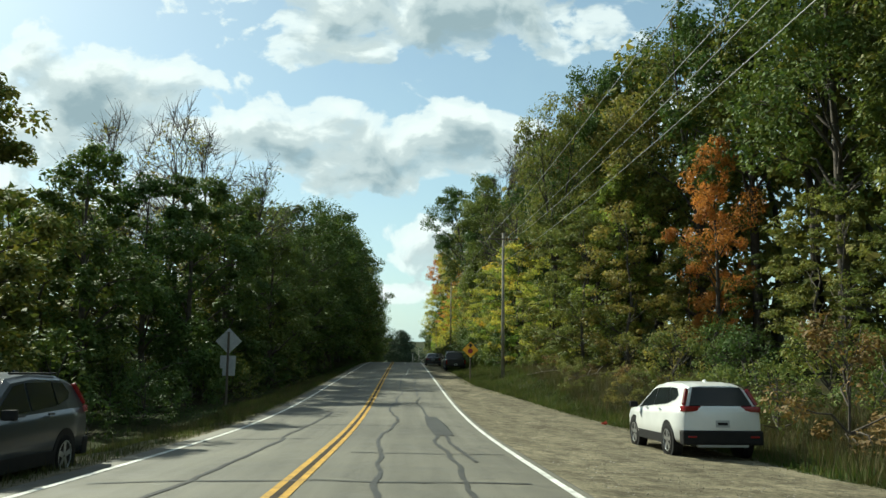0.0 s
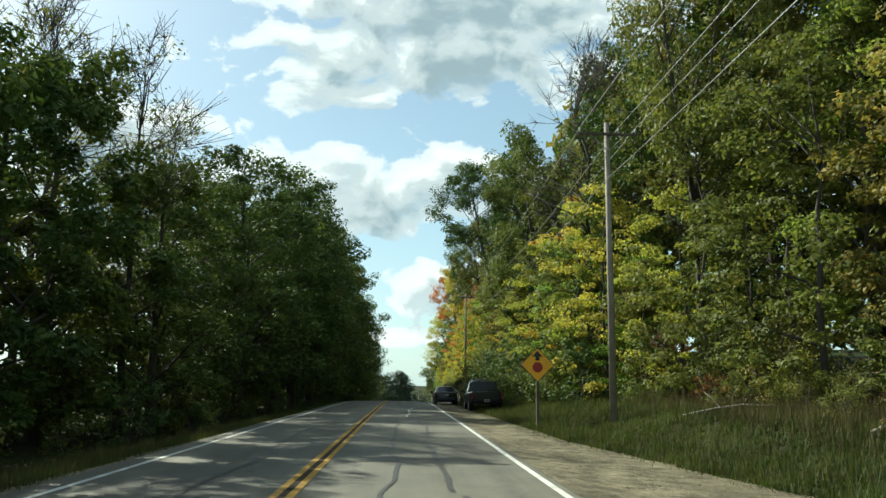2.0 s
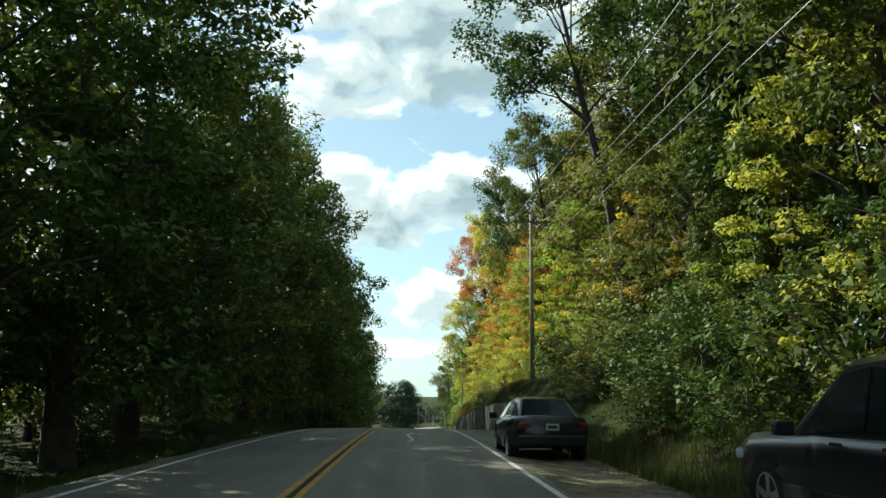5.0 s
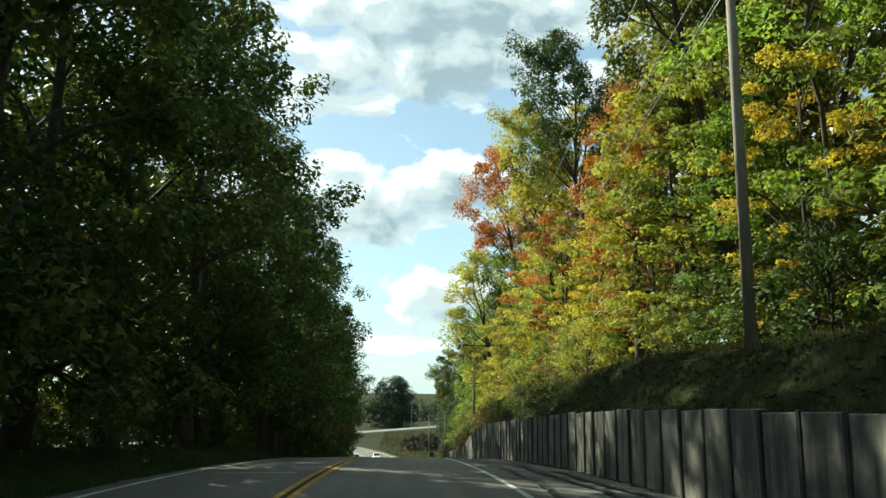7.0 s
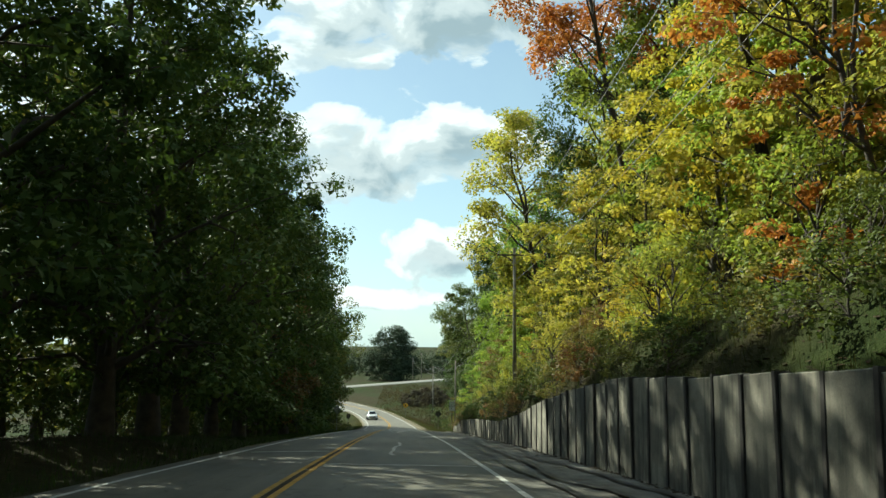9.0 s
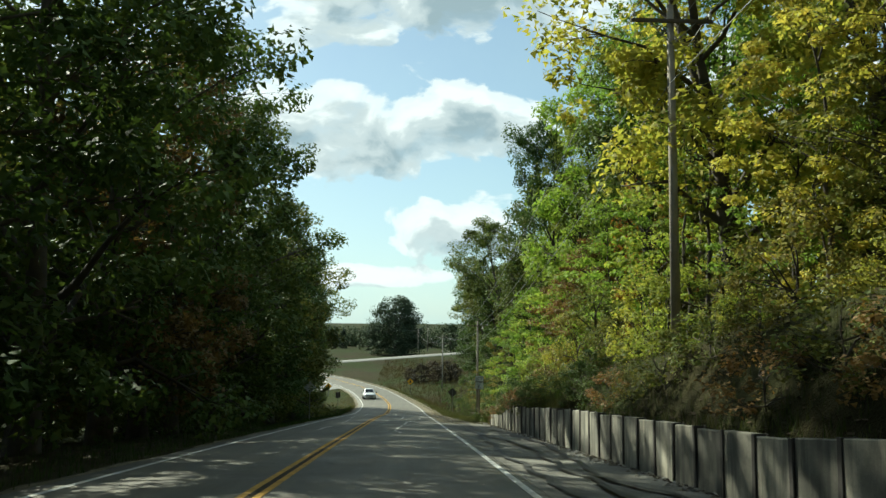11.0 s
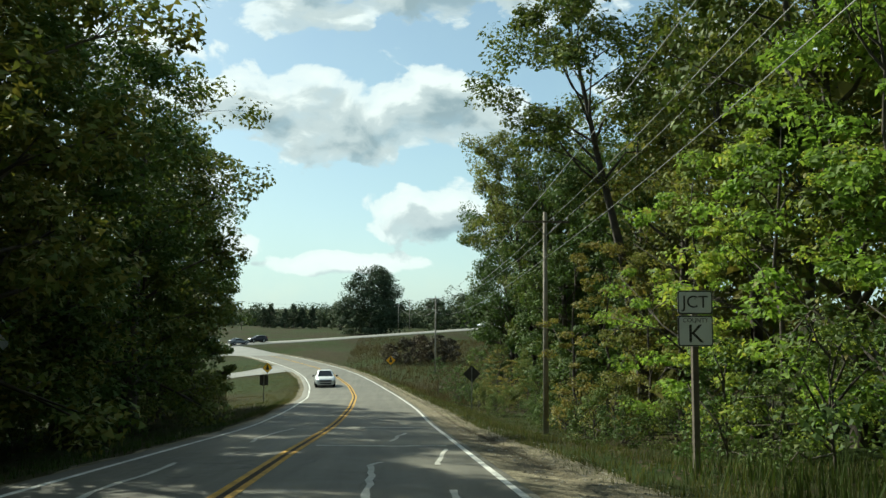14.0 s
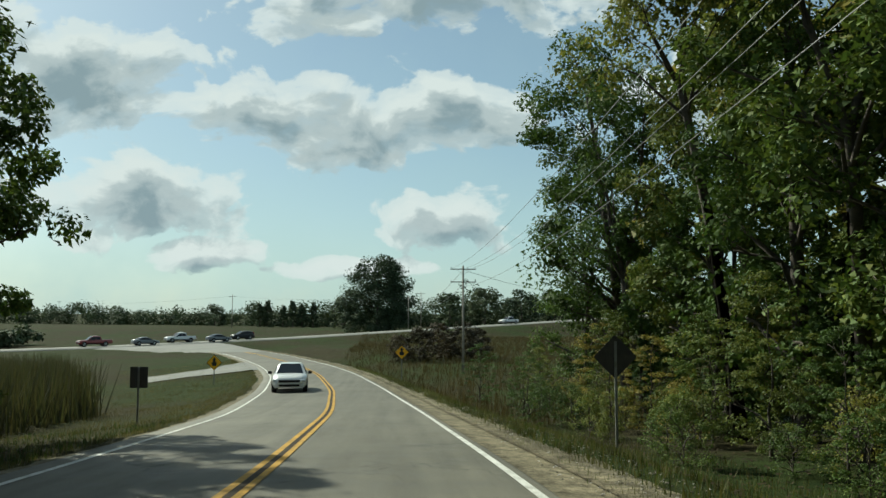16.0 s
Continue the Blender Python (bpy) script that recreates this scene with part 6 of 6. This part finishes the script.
for n_, (s, a, b) in enumerate([(69, -6, -2.4), (193, -2.8, -1.2), (201, -2.9, -1.0), (217.5, -3.3, -0.1), (226, -3.3, -0.1), (110, -3.4, -0.3), (118, -6, -4), (146, -3.4, 0), (152, -6.2, -3.8)]):
    cross_crack(s, a, b, 0.10, PALE_SEAL, "pale filled crack across the lane", 90 + n_)
for n_, (s0, s1, off) in enumerate([(98, 200, 1.35), (104, 196, 0.75), (112, 190, 1.9)]):
    crack(s0, s1, off, 0, 0.13, TAR, "dark crack along the paved shoulder by the wall", 120 + n_, 0.35)


# ---------------------------------------------------------------- grass, weeds and corn
def blades(name, places, low, high, wide, per, spread, mat, label, category, seed):
    g = np.random.default_rng(seed)
    p = np.repeat(np.asarray(places, float), per, 0)
    n = len(p)
    a, lean = g.uniform(0, 2 * np.pi, n), g.uniform(0, 0.5, n)
    p[:, 0] += g.normal(size=n) * spread
    p[:, 1] += g.normal(size=n) * spread
    p[:, 2] = ground_z(p[:, 0], p[:, 1]) - 0.03
    h = g.uniform(low, high, n)
    side = np.stack([np.cos(a), np.sin(a), 0 * a], 1) * (wide * g.uniform(0.6, 1.4, n))[:, None]
    fwd = np.stack([-np.sin(a), np.cos(a), 0 * a], 1) * (h * lean)[:, None]
    up = np.stack([0 * a, 0 * a, h], 1)
    v = np.stack([p - side * 1.15, p + side * 1.15, p + up + fwd], 1).reshape(-1, 3)
    me = bpy.data.meshes.new(name)
    me.vertices.add(3 * n)
    me.vertices.foreach_set("co", v.ravel())
    me.loops.add(3 * n)
    me.loops.foreach_set("vertex_index", np.arange(3 * n))
    me.polygons.add(n)
    me.polygons.foreach_set("loop_start", np.arange(0, 3 * n, 3))
    me.update()
    me.validate()
    me.materials.append(mat)
    return tagged(new(name, me), label, category, kind="stuff")


def verge(n, y0, y1, near, far, side, seed):
    g = np.random.default_rng(seed)
    out = []
    for _ in range(n):
        s = g.uniform(y0, y1)
        d = near + (far - near) * g.uniform() ** 1.5
        x, y = on_road(s, (shoulder_right(s) + d) if side > 0 else (-WIDTH - d))
        out.append((x, y, 0))
    return out


blades("grass", verge(15000, 2, 96, -0.5, 5.5, 1, 1), 0.05, 0.22, 0.009, 7, 0.17, GRASS, "short rough green and straw-coloured verge grass", "grass", 2)
blades("grass", verge(2200, 12, 96, 0.1, 5.5, 1, 31), 0.14, 0.46, 0.011, 14, 0.16, GRASS, "taller green tufts in the verge grass", "grass", 32)
blades("weeds", verge(2600, 4, 64, -0.4, 4.5, 1, 41), 0.05, 0.20, 0.030, 9, 0.13, GRASS, "low broad-leaved weeds in the verge", "weeds", 42)
blades("weeds", verge(160, 6, 52, -2.2, -0.3, 1, 43), 0.03, 0.10, 0.014, 12, 0.10, GRASS, "sparse weeds in the edge of the gravel", "weeds", 44)
blades("grass", verge(9000, 198, 300, -0.4, 5.0, 1, 3), 0.06, 0.26, 0.009, 5, 0.15, GRASS, "rough green verge grass beside the road", "grass", 4)
blades("grass", verge(9000, 4, 255, 0.9, 5.0, -1, 5), 0.06, 0.26, 0.009, 4, 0.16, GRASS, "shaded green verge grass beside the oncoming lane", "grass", 6)
blades("grass", verge(7000, 6, 70, 0.8, 3.2, -1, 17), 0.07, 0.30, 0.007, 6, 0.15, GRASS, "lit green and straw-coloured grass beside the oncoming lane", "grass", 18)
blades("weeds", verge(700, 8, 60, 1.0, 3.4, -1, 19), 0.15, 0.50, 0.006, 6, 0.15, STRAW, "sparse brown weeds beside the oncoming lane", "weeds", 20)
blades("grass", verge(8000, 236, 320, 0.5, 12.0, -1, 7), 0.05, 0.17, 0.007, 7, 0.18, GRASS, "green lawn-like grass inside the curve", "grass", 8)
blades("grass", [(WALL_X + 0.15 + q * 2.6, s, 0) for s, q in zip(np.linspace(97, 198, 7000), np.random.default_rng(9).uniform(0, 1, 7000) ** 1.6)], 0.06, 0.26, 0.007, 4, 0.12, GRASS, "thin green grass on the bank above the wall", "grass", 10)
g_ = np.random.default_rng(15)
blades("grass", [(x, y, 0) for x, y in zip(g_.uniform(6.5, 12, 5000), g_.uniform(92, 150, 5000))], 0.06, 0.24, 0.007, 5, 0.16, GRASS, "thin grass on the bank under the trees", "grass", 16)
g_ = np.random.default_rng(12)
blades("weeds", [(x, y, 0) for x, y in zip(g_.uniform(8.3, 15, 4400), g_.uniform(4, 60, 4400))], 0.20, 0.75, 0.007, 9, 0.20, STRAW, "dry straw-coloured weeds in the roadside clearing", "weeds", 11)
# the field's weeds are dark to stand in for cloud shade
blades("weeds", [(x, y, 0) for x, y in zip(g_.uniform(-6, 46, 14000), g_.uniform(262, 400, 14000)) if x > on_road(y, 3.0)[0] and hw_z(x, y)[0] < -9], 0.35, 0.9, 0.022, 4, 0.2, BROWN_WEED, "rank weeds in the rough field, dark in place of cloud shade", "weeds", 14)
blades("weeds", [(x, y, 0) for x, y in zip(g_.uniform(5.1, 8.2, 900), g_.uniform(182, 212, 900))], 0.25, 0.7, 0.008, 8, 0.16, GRASS, "tall rank grass over the end of the wall", "weeds", 26)
blades("weeds", [(x, y, 0) for x, y in zip(g_.uniform(5.02, 5.5, 500), g_.uniform(178, 199, 500))], 0.2, 0.55, 0.007, 8, 0.10, BROWN_WEED, "dark rank weeds hanging over the wall", "weeds", 27)
blades("corn", [(-44 + i * 0.8, y, 0) for i in range(41) for y in np.arange(254.5, 304, 0.45) if -44 + i * 0.8 < -12.4 - max(0.0, y - 265) * 0.45], 2.0, 3.0, 0.03, 6, 0.22, CORN, "field of dull standing corn", "corn", 13)


# ---------------------------------------------------------------- fallen leaves and dead wood
def leaf_litter(name, places, size, mat, label, seed):
    g = np.random.default_rng(seed)
    p = np.asarray(places, float)
    n = len(p)
    p = np.stack([p[:, 0], p[:, 1], ground_z(p[:, 0], p[:, 1]) + 0.012 + g.uniform(0, 0.03, n)], 1)
    a, tip = g.uniform(0, 2 * np.pi, n), g.uniform(-0.35, 0.35, n)
    ax = np.stack([np.cos(a), np.sin(a), tip], 1) * (size * g.uniform(0.6, 1.5, n))[:, None]
    bx = np.stack([-np.sin(a), np.cos(a), g.uniform(-0.35, 0.35, n)], 1) * (size * 0.55 * g.uniform(0.6, 1.3, n))[:, None]
    v = np.stack([p - ax, p + bx, p + ax, p - bx], 1).reshape(-1, 3)
    me = bpy.data.meshes.new(name)
    me.vertices.add(4 * n)
    me.vertices.foreach_set("co", v.ravel())
    me.loops.add(4 * n)
    me.loops.foreach_set("vertex_index", np.arange(4 * n))
    me.polygons.add(n)
    me.polygons.foreach_set("loop_start", np.arange(0, 4 * n, 4))
    me.update()
    me.validate()
    me.materials.append(mat)
    return tagged(new(name, me), label, "fallen leaves", kind="stuff")


g_ = np.random.default_rng(21)
leaf_litter("fallen_leaves", [(WALL_X + 0.2 + 5 * q, s, 0) for s, q in zip(g_.uniform(97, 198, 16000), g_.uniform(0, 1, 16000))], 0.07, LITTER, "brown fallen leaves on the bank above the wall", 22)
leaf_litter("fallen_leaves", [(2.4 + 7 * q, s, 0) for s, q in zip(g_.uniform(40, 98, 5000), g_.uniform(0, 1, 5000) ** 0.6)], 0.06, LITTER, "brown fallen leaves on the verge under the trees", 23)
leaf_litter("fallen_leaves", [(-6.2 - 6 * q, s, 0) for s, q in zip(g_.uniform(4, 250, 12000), g_.uniform(0, 1, 12000))], 0.065, LITTER, "brown fallen leaves along the shaded verge", 24)
leaf_litter("fallen_leaves", [(5.0 + 5 * q, s, 0) for s, q in zip(g_.uniform(198, 275, 5000), g_.uniform(0, 1, 5000))], 0.06, LITTER, "brown fallen leaves below the roadside trees", 25)


def fallen_branch(x, y, length, turn, r=0.05, seed=0, label="pale bare branch lying in the grass"):
    g = random.Random(seed)
    a = radians(turn)
    pts, z = [], gz(x, y)
    for i in range(7):
        t = i / 6
        px, py = x + math.cos(a) * length * t + g.uniform(-0.08, 0.08), y + math.sin(a) * length * t + g.uniform(-0.08, 0.08)
        pts.append((px, py, gz(px, py) + r * 0.7 + 0.18 * math.sin(t * 3.1)))
    ob = thing("fallen_branch", Matrix(), label, "branch", "dead wood")
    v, f = tube(pts, [r * (1 - 0.7 * i / 6) for i in range(7)], 6)
    mesh_object("limb", v, f, POLE_WOOD, ob, True)
    for i in (2, 3, 5):
        p = Vector(pts[i])
        q = p + Vector((g.uniform(-0.5, 0.5), g.uniform(-0.5, 0.5), g.uniform(0.15, 0.5)))
        v, f = tube([p, (p + q) / 2 + Vector((0, 0, 0.05)), q], [r * 0.5, r * 0.35, r * 0.12], 5)
        mesh_object("twig", v, f, POLE_WOOD, ob, True)


fallen_branch(9.4, 80.0, 3.2, 10, 0.05, 1)
fallen_branch(10.6, 81.0, 3.6, -15, 0.04, 2)
fallen_branch(9.0, 44.0, 4.5, 20, 0.07, 3, "long grey dead branch lying in the weeds")
fallen_branch(8.2, 52.0, 3.2, -30, 0.05, 4, "grey dead branch lying in the weeds")
fallen_branch(9.5, 126.0, 3.0, 60, 0.06, 5, "dead branch lying on the bank above the wall")
stump = thing("marker_post", pose(8.8, 85.8, gz(8.8, 85.8) - 0.2, 2, 3, 0), "short weathered wooden post in the grass", "post")
part("post", rod((0, 0, 0), (0, 0, 1.2), 0.06, 0.05, 10), POLE_WOOD, stump)


# ---------------------------------------------------------------- stones, rubble and litter
def stones(name, places, low, high, mat, label, category, seed):
    g = np.random.default_rng(seed)
    verts, faces = [], []
    for x, y, z in places:
        r = g.uniform(low, high) * np.array([g.uniform(0.8, 1.4), g.uniform(0.8, 1.4), g.uniform(0.4, 0.8)])
        a, n = g.uniform(0, 6.28), len(verts)
        for dx, dy, dz in ((1, 0.2, 0), (0.1, 1, 0.1), (-1, 0.1, 0), (-0.2, -1, 0.1), (0.1, 0.1, 1), (0, 0, -0.6)):
            dx, dy = dx * g.uniform(0.8, 1.2) * r[0], dy * g.uniform(0.8, 1.2) * r[1]
            verts.append((x + dx * math.cos(a) - dy * math.sin(a), y + dx * math.sin(a) + dy * math.cos(a), z + dz * r[2]))
        faces += [(n + i, n + (i + 1) % 4, n + 4) for i in range(4)] + [(n + (i + 1) % 4, n + i, n + 5) for i in range(4)]
    return tagged(mesh_object(name, verts, faces, mat), label, category, kind="stuff")


STONE = material("pale_pebbles", lambda k, out: shader(k, out, k.ramp(k.n("ShaderNodeNewGeometry").outputs["Random Per Island"], [(0.0, (0.09, 0.08, 0.06)), (0.6, (0.20, 0.185, 0.15)), (1.0, (0.42, 0.40, 0.36))]), 0.9, 0.0, specular_ior_level=0.1))
g_ = np.random.default_rng(31)
spots = [(x, y, footing(x, y) + 0.004) for x, y in zip(g_.uniform(2.6, 8.4, 5000), 4 + 52 * g_.uniform(0, 1, 5000) ** 1.3) if x - 2.2 < shoulder_right(y)]
stones("gravel_stones", spots, 0.006, 0.018, STONE, "loose pale pebbles on the gravel shoulder", "pebbles", 32)
spots = [(x, y, footing(x, y) + 0.004) for x, y in zip(g_.uniform(2.7, 4.6, 2600), g_.uniform(198, 262, 2600))]
stones("gravel_stones", spots, 0.010, 0.030, STONE, "loose pebbles on the gravel beside the road", "pebbles", 33)
spots = [(4.78 - 0.5 * q * q, y, float(road_z(y)) - 0.05 + 0.02) for q, y in zip(g_.uniform(0, 1, 420), g_.uniform(150, 200, 420))]
stones("rubble", spots, 0.02, 0.07, STONE, "crumbled concrete and stones along the foot of the wall", "rubble", 34)
leaf_litter("fallen_leaves", [(4.75 - 0.7 * q * q, s, 0) for s, q in zip(g_.uniform(100, 200, 3500), g_.uniform(0, 1, 3500))], 0.05, LITTER, "brown leaves drifted against the foot of the wall", 35)

PLASTIC_RED = material("red_plastic", m_mottled((0.50, 0.045, 0.02), (0.38, 0.03, 0.02), 20.0, 0.5, 90.0))
bag = thing("litter", pose(7.3, 28.5, footing(7.3, 28.5), 0, 0, 25), "crumpled red plastic wrapper on the gravel", "litter")
bm = bmesh.new()
bmesh.ops.create_icosphere(bm, subdivisions=2, radius=0.09)
for vtx in bm.verts:
    q = noise.noise(vtx.co * 22)
    vtx.co = Vector((vtx.co.x * (1.3 + q), vtx.co.y * (0.8 + q), max(0.0, vtx.co.z + 0.06) * (0.7 + 0.8 * q)))
part("wrapper", bm, PLASTIC_RED, bag)

for proto in PROTO:
    for o in (*proto.children_recursive, proto):
        bpy.data.objects.remove(o)
